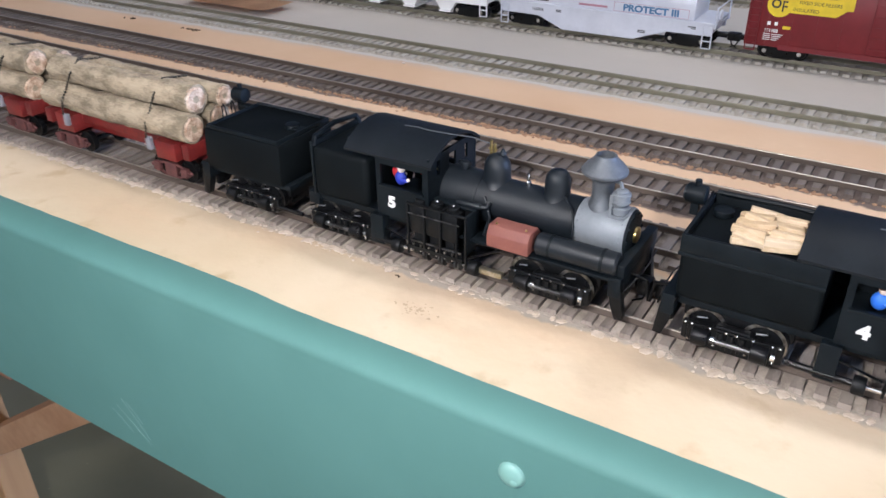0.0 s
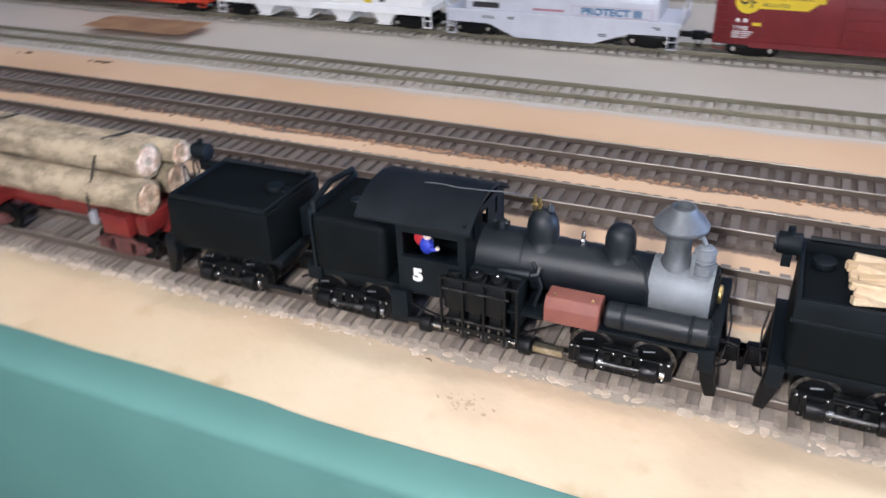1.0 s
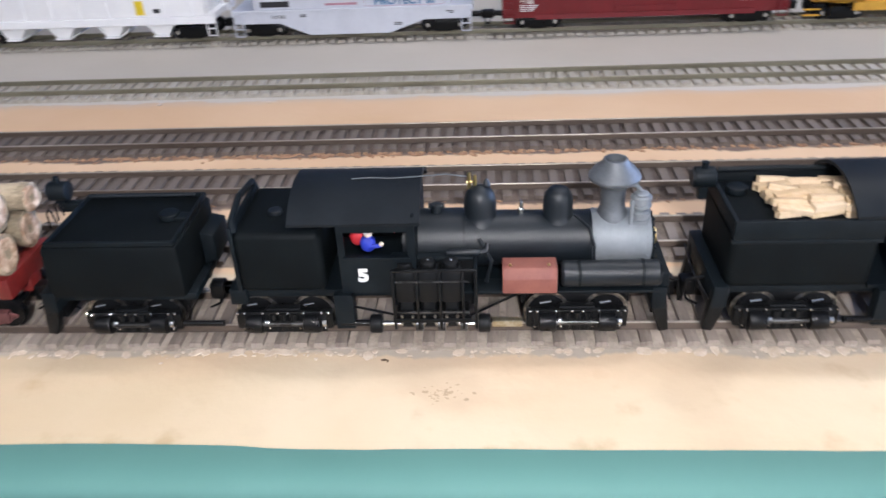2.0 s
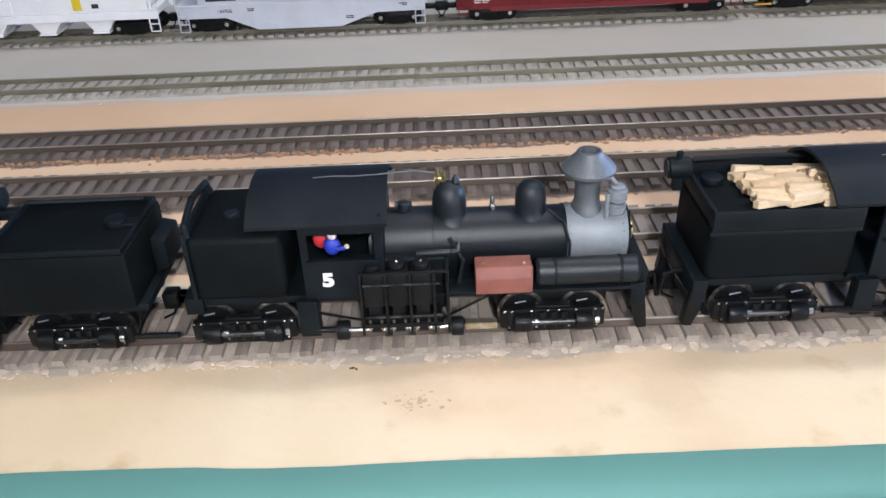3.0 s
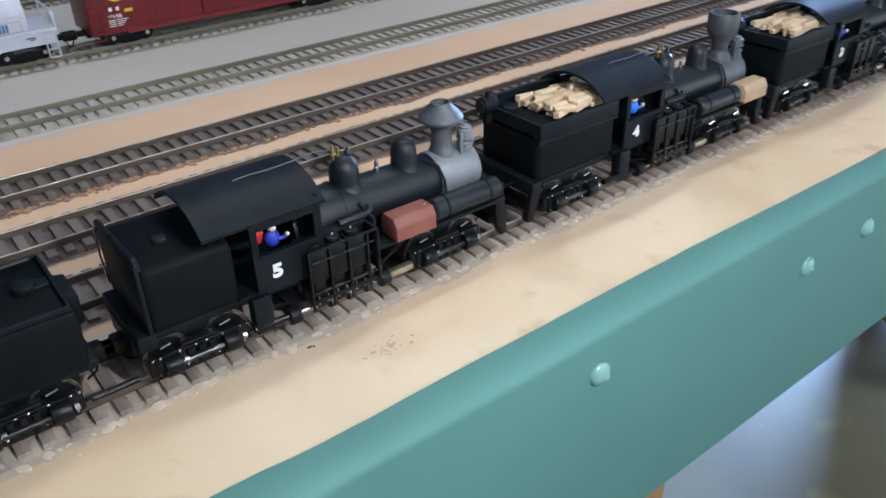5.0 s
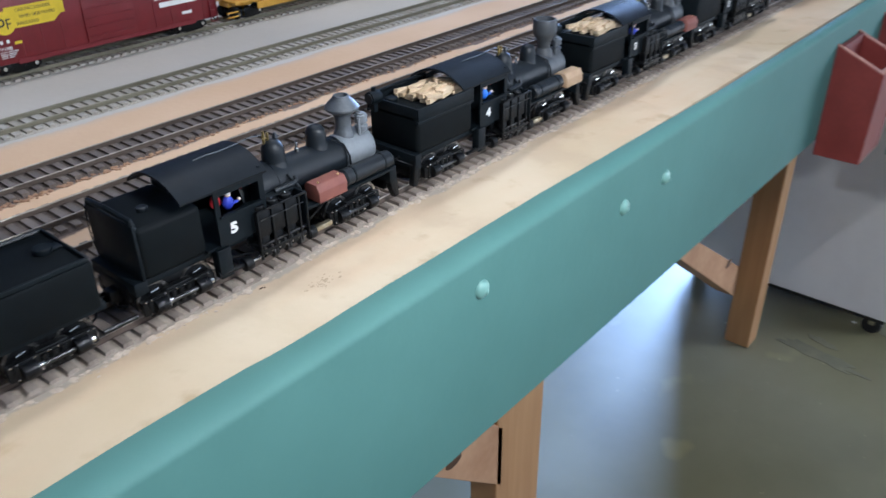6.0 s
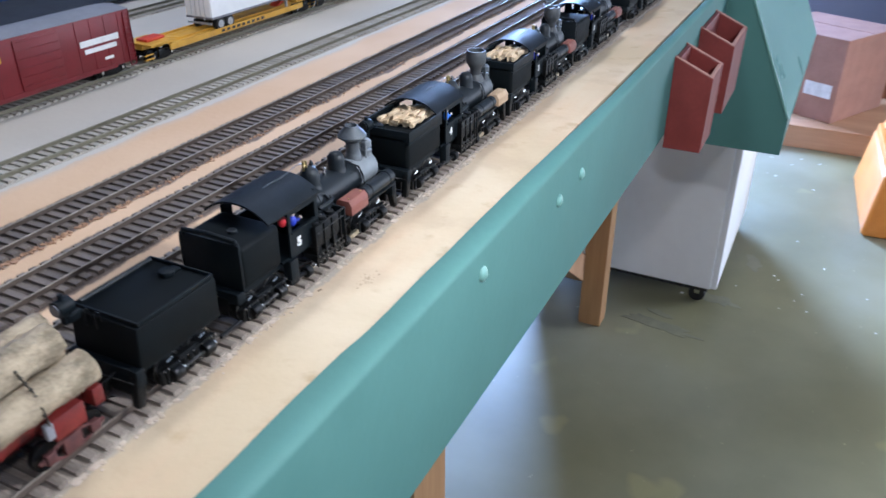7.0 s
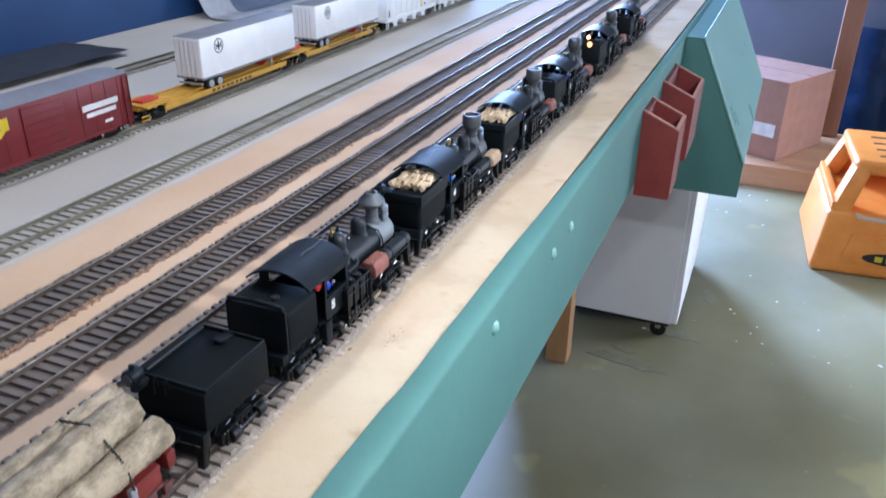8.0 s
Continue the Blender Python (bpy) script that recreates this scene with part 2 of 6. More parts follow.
def table_material():
    """Painted plywood: tan between the tracks, grey yard towards the back, brown dust beside the ties."""
    m = bpy.data.materials.new("painted_plywood_top")
    m.use_nodes = True
    n, l = m.node_tree.nodes, m.node_tree.links
    b = n["Principled BSDF"]
    b.inputs["Specular IOR Level"].default_value = 0.25
    tc = n.new("ShaderNodeTexCoord")
    sep = n.new("ShaderNodeSeparateXYZ")
    l.new(tc.outputs["Object"], sep.inputs[0])

    def noise_tex(scale, detail=4.0, stretch=None):
        q = n.new("ShaderNodeTexNoise")
        q.inputs["Scale"].default_value, q.inputs["Detail"].default_value = scale, detail
        if stretch:
            mp = n.new("ShaderNodeMapping")
            mp.inputs["Scale"].default_value = stretch
            l.new(tc.outputs["Object"], mp.inputs[0])
            l.new(mp.outputs[0], q.inputs["Vector"])
        else:
            l.new(tc.outputs["Object"], q.inputs["Vector"])
        return q.outputs[0]

    def calc(op, a, bb, c=None):
        q = n.new("ShaderNodeMath")
        q.operation = op
        for i, v in enumerate((a, bb, c)):
            if v is None:
                continue
            if isinstance(v, (int, float)):
                q.inputs[i].default_value = v
            else:
                l.new(v, q.inputs[i])
        return q.outputs[0]

    def mixc(f, a, bb):
        q = n.new("ShaderNodeMix")
        q.data_type = 'RGBA'
        l.new(f, q.inputs[0])
        for sock, v in ((q.inputs[6], a), (q.inputs[7], bb)):
            if isinstance(v, tuple):
                sock.default_value = (*v, 1)
            else:
                l.new(v, sock)
        return q.outputs[2]

    def smooth(v, lo, hi):
        q = n.new("ShaderNodeMapRange")
        q.interpolation_type = 'SMOOTHSTEP'
        l.new(v, q.inputs[0])
        q.inputs[1].default_value, q.inputs[2].default_value = lo, hi
        return q.outputs[0]

    y = sep.outputs[1]
    wob = calc('MULTIPLY_ADD', noise_tex(28.0, 5.0), 0.012, -0.006)
    yw = calc('ADD', y, wob)
    fine = calc('MULTIPLY_ADD', noise_tex(300.0, 4.0), 0.004, -0.002)
    yf = calc('ADD', yw, fine)
    tan = mixc(smooth(noise_tex(11.0, 6.0), 0.35, 0.68), TAN_A, TAN_B)
    tan = mixc(calc('MULTIPLY', smooth(noise_tex(46.0, 5.0), 0.57, 0.72), 0.7), tan, TAN_STAIN)
    tan = mixc(calc('MULTIPLY', smooth(noise_tex(5.0, 6.0, (1.0, 5.0, 1.0)), 0.46, 0.68), 0.6), tan, TAN_WARM)
    tan = mixc(calc('MULTIPLY', smooth(noise_tex(17.0, 7.0), 0.54, 0.66), 0.5), tan, TAN_DIRT)
    tan_back = mixc(smooth(noise_tex(7.0, 5.0), 0.3, 0.7), TAN_C, TAN_D)
    grey = mixc(smooth(noise_tex(6.0, 5.0), 0.3, 0.7), GREY_A, GREY_B)
    col = mixc(smooth(yf, 0.024, 0.028), tan, tan_back)
    col = mixc(smooth(yf, 0.184, 0.200), col, grey)
    for yc, w, c in ((0.0, 0.0166, DUST0), (T1Y, 0.0150, DUST1), (T2Y, 0.0165, DUST2), (T3Y, 0.0170, DUST2), (T4Y, 0.019, DUSTG)):
        d = calc('ABSOLUTE', calc('SUBTRACT', yf, yc), 0.0)
        edge = smooth(d, w, w + 0.0022)
        col = mixc(edge, c, col)
    l.new(col, b.inputs["Base Color"])
    b.inputs["Roughness"].default_value = 0.82
    bp = n.new("ShaderNodeBump")
    bp.inputs["Strength"].default_value, bp.inputs["Distance"].default_value = 0.35, 0.0006
    l.new(calc('ADD', noise_tex(220.0, 5.0), noise_tex(40.0, 3.0)), bp.inputs["Height"])
    l.new(bp.outputs[0], b.inputs["Normal"])
    return m


TAN_A, TAN_B, TAN_STAIN = (0.53, 0.415, 0.275), (0.62, 0.51, 0.365), (0.41, 0.295, 0.17)
TAN_WARM, TAN_DIRT = (0.60, 0.42, 0.275), (0.47, 0.355, 0.245)
TAN_C, TAN_D = (0.57, 0.375, 0.228), (0.65, 0.455, 0.295)
GREY_A, GREY_B = (0.42, 0.385, 0.335), (0.48, 0.44, 0.385)
DUST0, DUST1, DUST2, DUSTG = (0.41, 0.35, 0.285), (0.27, 0.215, 0.17), (0.165, 0.12, 0.098), (0.50, 0.46, 0.41)
T1Y, T2Y, T3Y, T4Y, T5Y = 0.0457, 0.0907, 0.1378, 0.2130, 0.3085
M_TABLE = table_material()


def floor_material():
    m = bpy.data.materials.new("stained_concrete")
    m.use_nodes = True
    n, l = m.node_tree.nodes, m.node_tree.links
    b = n["Principled BSDF"]
    tc = n.new("ShaderNodeTexCoord")

    def nz(scale, detail):
        q = n.new("ShaderNodeTexNoise")
        q.inputs["Scale"].default_value, q.inputs["Detail"].default_value = scale, detail
        l.new(tc.outputs["Object"], q.inputs["Vector"])
        return q.outputs[0]

    def ramp(v, stops):
        q = n.new("ShaderNodeValToRGB")
        q.color_ramp.elements[0].position, q.color_ramp.elements[0].color = stops[0][0], (*stops[0][1], 1)
        q.color_ramp.elements[1].position, q.color_ramp.elements[1].color = stops[-1][0], (*stops[-1][1], 1)
        for p, c in stops[1:-1]:
            e = q.color_ramp.elements.new(p)
            e.color = (*c, 1)
        l.new(v, q.inputs[0])
        return q.outputs[0]
    base = ramp(nz(1.7, 8.0), [(0.30, (0.165, 0.150, 0.086)), (0.48, (0.250, 0.232, 0.145)), (0.66, (0.335, 0.315, 0.225))])
    tint = ramp(nz(0.9, 4.0), [(0.42, (1.0, 0.98, 0.80)), (0.60, (0.94, 0.96, 1.02))])
    patch = ramp(nz(4.5, 3.0), [(0.66, (1, 1, 1)), (0.70, (1.35, 1.32, 1.15))])
    speck = ramp(nz(60.0, 3.0), [(0.70, (1, 1, 1)), (0.78, (2.2, 2.2, 2.2))])
    mx = n.new("ShaderNodeMix")
    mx.data_type, mx.blend_type = 'RGBA', 'MULTIPLY'
    mx.inputs[0].default_value = 0.6
    l.new(base, mx.inputs[6])
    l.new(speck, mx.inputs[7])
    last = mx.outputs[2]
    for extra in (tint, patch):
        m2 = n.new("ShaderNodeMix")
        m2.data_type, m2.blend_type = 'RGBA', 'MULTIPLY'
        m2.inputs[0].default_value = 1.0
        l.new(last, m2.inputs[6])
        l.new(extra, m2.inputs[7])
        last = m2.outputs[2]
    l.new(last, b.inputs["Base Color"])
    rr = n.new("ShaderNodeMapRange")
    l.new(nz(3.0, 6.0), rr.inputs[0])
    rr.inputs[3].default_value, rr.inputs[4].default_value = 0.42, 0.60
    l.new(rr.outputs[0], b.inputs["Roughness"])
    bp = n.new("ShaderNodeBump")
    bp.inputs["Strength"].default_value, bp.inputs["Distance"].default_value = 0.15, 0.002
    l.new(nz(24.0, 6.0), bp.inputs["Height"])
    l.new(bp.outputs[0], b.inputs["Normal"])
    return m


M_FLOOR = floor_material()

# ---------------------------------------------------------------- mesh helpers


class Shape:
    """A bmesh with a few shaped primitives, in metres."""

    def __init__(self):
        self.bm = bmesh.new()

    def box(self, x0, x1, y0, y1, z0, z1, bev=0.0, seg=2):
        r = bmesh.ops.create_cube(self.bm, size=1.0)
        vs = r["verts"]
        for v in vs:
            v.co = Vector(((x0 + x1) / 2 + v.co.x * (x1 - x0), (y0 + y1) / 2 + v.co.y * (y1 - y0), (z0 + z1) / 2 + v.co.z * (z1 - z0)))
        if bev:
            es = list({e for v in vs for e in v.link_edges})
            bmesh.ops.bevel(self.bm, geom=es, offset=bev, segments=seg, profile=0.5, affect='EDGES')
        return self

    def cyl(self, p0, p1, r0, r1=None, seg=20, bev=0.0):
        p0, p1 = Vector(p0), Vector(p1)
        r1 = r0 if r1 is None else r1
        d = p1 - p0
        m = Matrix.Translation((p0 + p1) / 2) @ d.to_track_quat('Z', 'Y').to_matrix().to_4x4()
        r = bmesh.ops.create_cone(self.bm, cap_ends=True, segments=seg, radius1=r0, radius2=r1, depth=d.length, matrix=m)
        if bev:
            es = [e for e in {e for v in r["verts"] for e in v.link_edges} if any(len(f.verts) > 4 for f in e.link_faces)]
            bmesh.ops.bevel(self.bm, geom=es, offset=bev, segments=2, profile=0.5, affect='EDGES')
        return self

    def ball(self, c, r, sx=1, sy=1, sz=1, seg=16):
        q = bmesh.ops.create_uvsphere(self.bm, u_segments=seg, v_segments=seg // 2 + 2, radius=r)
        for v in q["verts"]:
            v.co = Vector((c[0] + v.co.x * sx, c[1] + v.co.y * sy, c[2] + v.co.z * sz))
        return self

    def lathe(self, profile, cx, cy, seg=32):
        """Revolve (radius, z) pairs about an upright axis."""
        rings = []
        for r, z in profile:
            rings.append([self.bm.verts.new((cx + r * math.cos(2 * math.pi * i / seg), cy + r * math.sin(2 * math.pi * i / seg), z)) for i in range(seg)])
        for a, b in zip(rings, rings[1:]):
            for i in range(seg):
                j = (i + 1) % seg
                self.bm.faces.new((a[i], a[j], b[j], b[i]))
        self.bm.faces.new(rings[0][::-1])
        self.bm.faces.new(rings[-1])
        return self

    def lathe_x(self, profile, cy, cz, seg=32):
        """Revolve (radius, x) pairs about a line along x."""
        rings = []
        for r, x in profile:
            rings.append([self.bm.verts.new((x, cy + r * math.cos(2 * math.pi * i / seg), cz + r * math.sin(2 * math.pi * i / seg))) for i in range(seg)])
        for a, b in zip(rings, rings[1:]):
            for i in range(seg):
                j = (i + 1) % seg
                self.bm.faces.new((a[i], a[j], b[j], b[i]))
        self.bm.faces.new(rings[0][::-1])
        self.bm.faces.new(rings[-1])
        return self

    def prism(self, poly, axis, a, b, bev=0.0):
        """Extrude a polygon given in the two other axes along axis from a to b."""
        def at(p, q, s):
            return {'x': (s, p, q), 'y': (p, s, q), 'z': (p, q, s)}[axis]
        va = [self.bm.verts.new(at(p, q, a)) for p, q in poly]
        vb = [self.bm.verts.new(at(p, q, b)) for p, q in poly]
        fs = [self.bm.faces.new(va), self.bm.faces.new(vb[::-1])]
        for i in range(len(poly)):
            j = (i + 1) % len(poly)
            fs.append(self.bm.faces.new((va[i], vb[i], vb[j], va[j])))
        if bev:
            bmesh.ops.bevel(self.bm, geom=list({e for f in fs for e in f.edges}), offset=bev, segments=2, profile=0.5, affect='EDGES')
        return self

    def tube(self, pts, r, seg=8):
        for p, q in zip(pts, pts[1:]):
            self.cyl(p, q, r, seg=seg)
        for p in pts[1:-1]:
            self.ball(p, r, seg=8)
        return self


def part(name, shape, material, parent=None, label="", smooth=35.0):
    """Links a Shape as one mesh object, under parent if there is one."""
    bm = shape.bm
    bmesh.ops.recalc_face_normals(bm, faces=bm.faces)
    me = bpy.data.meshes.new(name)
    bm.to_mesh(me)
    bm.free()
    me.materials.append(material)
    if smooth:
        me.set_sharp_from_angle(angle=radians(smooth))
        me.polygons.foreach_set("use_smooth", [True] * len(me.polygons))
    ob = new(name, me)
    if parent is not None:
        ob.parent = parent
    if label:
        tagged(ob, label=label)
    return ob


def thing(name, label, category, loc=(0, 0, 0), group="", kind=""):
    ob = new(name)
    ob.empty_display_size = 0.01
    ob.location = loc
    return tagged(ob, label=label, category=category, group=group, kind=kind)


def lettering(name, text, size, m, material, parent, label="", depth=0.0001, squeeze=1.0, bold=0.0):
    """Raised letters in the built-in font, as one mesh; m places the text's middle, x along the line."""
    cu = bpy.data.curves.new(name, 'FONT')
    cu.body, cu.size, cu.extrude, cu.offset = text, size, depth, bold
    cu.align_x, cu.align_y = 'CENTER', 'CENTER'
    tmp = bpy.data.objects.new(name, cu)
    scene.collection.objects.link(tmp)
    dg = bpy.context.evaluated_depsgraph_get()
    me = bpy.data.meshes.new_from_object(tmp.evaluated_get(dg))
    bpy.data.objects.remove(tmp)
    me.transform(Matrix.Diagonal((squeeze, 1, 1, 1)))
    me.transform(m)
    me.materials.clear()
    me.materials.append(material)
    ob = new(name, me)
    ob.parent = parent
    if label:
        tagged(ob, label=label)
    return ob


SIDE = pose(0, 0, 0, 90, 0, 0)      # text that faces -y


def side_text(x, y, z):
    return pose(x, y, z, 90, 0, 0)


# ---------------------------------------------------------------- room
def slab(name, x0, x1, y0, y1, z0, z1, material, label, category, bev=0.0):
    return tagged(part(name, Shape().box(x0, x1, y0, y1, z0, z1, bev), material, smooth=0), label=label, category=category, kind="structure")


slab("floor", -3.0, 4.2, -3.4, 3.0, FLOOR - 0.1, FLOOR, M_FLOOR, "grey-olive concrete floor with worn stains", "floor")
slab("ceiling", -3.0, 4.2, -3.4, 3.0, CEIL, CEIL + 0.1, M_CEILING, "plain pale ceiling", "ceiling")
slab("wall_west", -3.1, -3.0, -3.4, 3.0, FLOOR, CEIL, M_WALLPALE, "plain pale wall", "wall")
slab("wall_east", 3.2, 3.3, -3.4, 0.60, FLOOR, CEIL, M_GREYBLUE, "grey-blue painted wall behind bare studs", "wall")
slab("wall_east_far", 3.2, 3.3, 1.30, 3.0, FLOOR, CEIL, M_GREYBLUE, "grey-blue painted wall beyond the daylit doorway", "wall")
slab("wall_east_lintel", 3.2, 3.3, 0.60, 1.30, 1.08, CEIL, M_GREYBLUE, "grey-blue painted wall above the daylit doorway", "wall")
slab("wall_back", -3.0, 4.2, 3.0, 3.1, FLOOR, CEIL, M_WALLPALE, "plain pale wall at the far side of the room", "wall")
slab("wall_north", -3.0, 1.50, 0.616, 0.70, FLOOR, CEIL, M_BLUE, "deep blue painted wall behind the layout", "wall")
# unseen south wall, added with a wide gap behind the fill lamp
slab("wall_south", -3.0, 1.85, -2.1, -2.0, FLOOR, CEIL, M_WALLPALE, "plain pale unseen wall beside the fill lamp's gap", "wall")
slab("wall_south_upper", 1.85, 3.2, -2.1, -2.0, 0.85, CEIL, M_WALLPALE, "plain pale unseen wall above the fill lamp's gap", "wall")

# ---------------------------------------------------------------- layout table
slab("tabletop", -1.6, 1.45, -0.0566, 0.615, -0.018, 0.0, M_TABLE, "tan and grey painted plywood layout top", "tabletop")

fascia = thing("fascia_board", "sea-green painted fascia board along the layout edge", "board", kind="structure")


def inner_edge(x):
    """Where the green paint ends on top of the board."""
    y = -0.0556 - 0.0042 * min(1.0, max(0.0, (x - 0.12) / 0.18))
    y += 0.0013 * (1 - min(1, max(0, (x + 0.046) / 0.022)))
    k = 1.0 if x < 0.0 else 0.3
    return y + k * (0.0006 * noise.noise((x * 22, 5.0, 0)) + 0.0005 * noise.noise((x * 90, 9.0, 0)))


def fascia_board(name, x0, x1, zt, zb, yf=-0.0675):
    """Long board with a ragged painted top edge and a softly rounded corner."""
    s = Shape()
    nseg = int((x1 - x0) / 0.008)
    rows = [[] for _ in range(11)]
    for i in range(nseg + 1):
        x = x0 + (x1 - x0) * i / nseg
        dz = 0.00015 * noise.noise((x * 30, 1.0, 0))
        yi = inner_edge(x)
        for k in range(9):
            a = math.pi / 2 * k / 8
            rows[k].append(s.bm.verts.new((x, yi + (yf - yi) * math.sin(a) ** 0.7, zt + dz - 0.0048 * (1 - math.cos(a)))))
        rows[9].append(s.bm.verts.new((x, yf, zb)))
        rows[10].append(s.bm.verts.new((x, -0.0568, zb)))
    for i in range(nseg):
        for a, b in zip(rows, rows[1:] + rows[:1]):
            s.bm.faces.new((a[i], a[i + 1], b[i + 1], b[i]))
    s.bm.faces.new([r[0] for r in rows])
    s.bm.faces.new([r[-1] for r in rows][::-1])
    return part(name, s, M_GREEN, fascia, smooth=40)


fascia_board("board", -1.6, 1.45, 0.0010, -0.0950)
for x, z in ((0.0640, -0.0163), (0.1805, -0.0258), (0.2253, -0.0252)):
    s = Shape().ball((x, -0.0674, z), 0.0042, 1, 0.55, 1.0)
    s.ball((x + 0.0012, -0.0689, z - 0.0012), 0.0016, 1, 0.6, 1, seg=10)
    part("bolt_head", s, M_GREENSHEEN, fascia, "paint-covered round bolt head")

for xa, za, xb, zb in ((-0.1146, -0.0685, -0.1015, -0.0849), (-0.1190, -0.0735, -0.1016, -0.0880), (-0.1228, -0.0771, -0.1120, -0.0856), (-0.1120, -0.0690, -0.1040, -0.0775)):
    s = Shape()
    s.tube([(xa, -0.06745, za), (xa * 0.5 + xb * 0.5 + 0.0006, -0.06746, za * 0.5 + zb * 0.5), (xb, -0.06742, zb)], 0.00016, 6)
    part("scratch", s, M_SCRATCH, fascia, "fine pale scratch in the paint")

# car-card holders
def card_holder(x, n, label):
    h = thing("card_holder", label, "card holder", (x, -0.0676, 0), group="card holders on the fascia")
    prof = [(0.0, -0.108), (-0.0360, -0.108), (-0.0375, -0.034), (0.0, -0.017)]
    for a in (0.0, n - 0.005):
        part("end_panel", Shape().prism(prof, 'x', a, a + 0.005, 0.0006), M_HOLDER, h, smooth=0)
        s = Shape().prism([(-0.0372, -0.0339), (0.0, -0.0171), (0.0, -0.0164), (-0.0372, -0.0332)], 'x', a + 0.0004, a + 0.0046)
        part("raw_edge", s, M_RAWEDGE, h, "pale unpainted panel edge", smooth=0)
    front = [(-0.0357, -0.108), (-0.0317, -0.108), (-0.0330, -0.0335), (-0.0370, -0.0345)]
    part("front_panel", Shape().prism(front, 'x', 0.005, n - 0.005), M_HOLDER, h, smooth=0)
    part("back_panel", Shape().box(0.005, n - 0.005, -0.005, -0.0005, -0.108, -0.0180, 0.0005), M_HOLDER, h, smooth=0)
    part("bottom_panel", Shape().box(0.005, n - 0.005, -0.0317, -0.005, -0.108, -0.104), M_HOLDER, h, smooth=0)
    part("raw_edge", Shape().box(0.005, n - 0.005, -0.0367, -0.0331, -0.0343, -0.0328), M_RAWEDGE, h, "pale unpainted panel edge", smooth=0)
    return h


card_holder(0.512, 0.058, "oxblood painted open-top card holder on the green fascia")
card_holder(0.642, 0.098, "longer oxblood painted card holder beside the control panel")

# sloped control panel
cp = thing("control_panel", "sea-green sloped control panel box on the fascia", "control panel", (0.832, -0.0676, 0))
prof = [(0.0, -0.215), (-0.0975, -0.215), (-0.0985, -0.162), (-0.0235, -0.001), (0.0, -0.001)]
part("end_panel", Shape().prism(prof, 'x', 0.0, 0.006), M_GREEN, cp, smooth=0)
part("end_panel", Shape().prism(prof, 'x', 0.494, 0.50), M_GREEN, cp, smooth=0)
part("sloped_face", Shape().prism([(-0.1005, -0.163), (-0.0235, 0.0025), (-0.0215, -0.0008), (-0.0965, -0.163)], 'x', -0.003, 0.503, 0.0008), M_GREENSHEEN, cp, "sloped green face with sheen put into its colour", smooth=0)
part("bottom_panel", Shape().box(0.006, 0.494, -0.097, 0.0, -0.215, -0.209), M_GREEN, cp, smooth=0)
part("front_panel", Shape().box(0.006, 0.494, -0.0980, -0.093, -0.209, -0.164), M_GREEN, cp, smooth=0)
part("top_strip", Shape().box(0.006, 0.494, -0.0213, 0.0, -0.006, -0.0012), M_GREEN, cp, smooth=0)

# legs and braces under the table
def leg(x, y, d, label, poly=None, knot=0.315, wide=0.033, deep=0.038, behind=0.0):
    g = thing("table_leg", label, "table leg", (x, y, FLOOR), group="table legs")
    part("post", Shape().box(-wide, wide, 0.0, deep, 0.0, -FLOOR - 0.019, 0.002), M_LUMBER, g, smooth=0)
    part("cleat", Shape().box(-wide + 0.003, wide + 0.034, deep + 0.0005, deep + 0.037, 0.30, -FLOOR - 0.019, 0.002), M_STUD, g, "pine cleat darkened by painted-in shade", smooth=0)
    poly = poly or [(d * 0.034, 0.30), (d * 0.034, 0.21), (d * 0.46, 0.60), (d * 0.37, 0.60)]
    b = part("brace", Shape().prism(poly, 'y', behind, behind + 0.036, 0.0015), M_LUMBERH, g, "diagonal pine brace with a dark knot", smooth=0)
    part("knot", Shape().ball((d * (wide + 0.075), behind, knot), 0.010, 1.3, 0.06, 0.8), M_KNOT, b) if d < 0 else None
    return g


leg(0.425, 0.15, -1, "light pine table leg with a diagonal brace", wide=0.045)
leg(1.138, 0.112, -1, "light pine table leg standing on the concrete", [(-0.030, 0.167), (-0.030, 0.104), (-0.42, 0.393), (-0.42, 0.430)], 0.205, wide=0.021, deep=0.046, behind=0.040)
leg(-0.765, 0.10, 1, "light pine table leg with a thin diagonal brace in shade", [(0.032, 0.228), (0.032, 0.188), (0.51, 0.523), (0.51, 0.563)])
slab("joist_front", -1.6, 1.44, 0.19, 0.228, -0.108, -0.0185, M_LUMBERH, "pine joist under the layout top", "joist")

# rolling cabinet
cab = thing("rolling_cabinet", "plain white rolling cabinet on black casters", "cabinet", (1.290, -0.075, FLOOR))
part("body", Shape().box(0.0, 0.46, 0.0, 0.40, 0.045, 0.52, 0.003), M_CABINET, cab, smooth=0)
part("side_panel", Shape().box(0.004, 0.456, -0.012, -0.0002, 0.046, 0.518, 0.002), M_CABINET, cab, smooth=0)
# Black colour here paints in the shade below the body.
part("plinth_rail", Shape().box(0.006, 0.45, 0.006, 0.394, 0.036, 0.0448), M_RUBBER, cab, "bottom rail coloured black for the shade under the cabinet", smooth=0)
for x in (0.03, 0.43):
    for y in (0.028, 0.37):
        c = part("caster", Shape().cyl((x - 0.010, y, 0.018), (x + 0.010, y, 0.018), 0.018, seg=24, bev=0.003), M_RUBBER, cab, "black rubber caster")
        part("fork", Shape().box(x - 0.013, x + 0.013, y - 0.006, y + 0.006, 0.020, 0.0362, 0.001), M_STEEL, c, "metal caster fork", smooth=0)

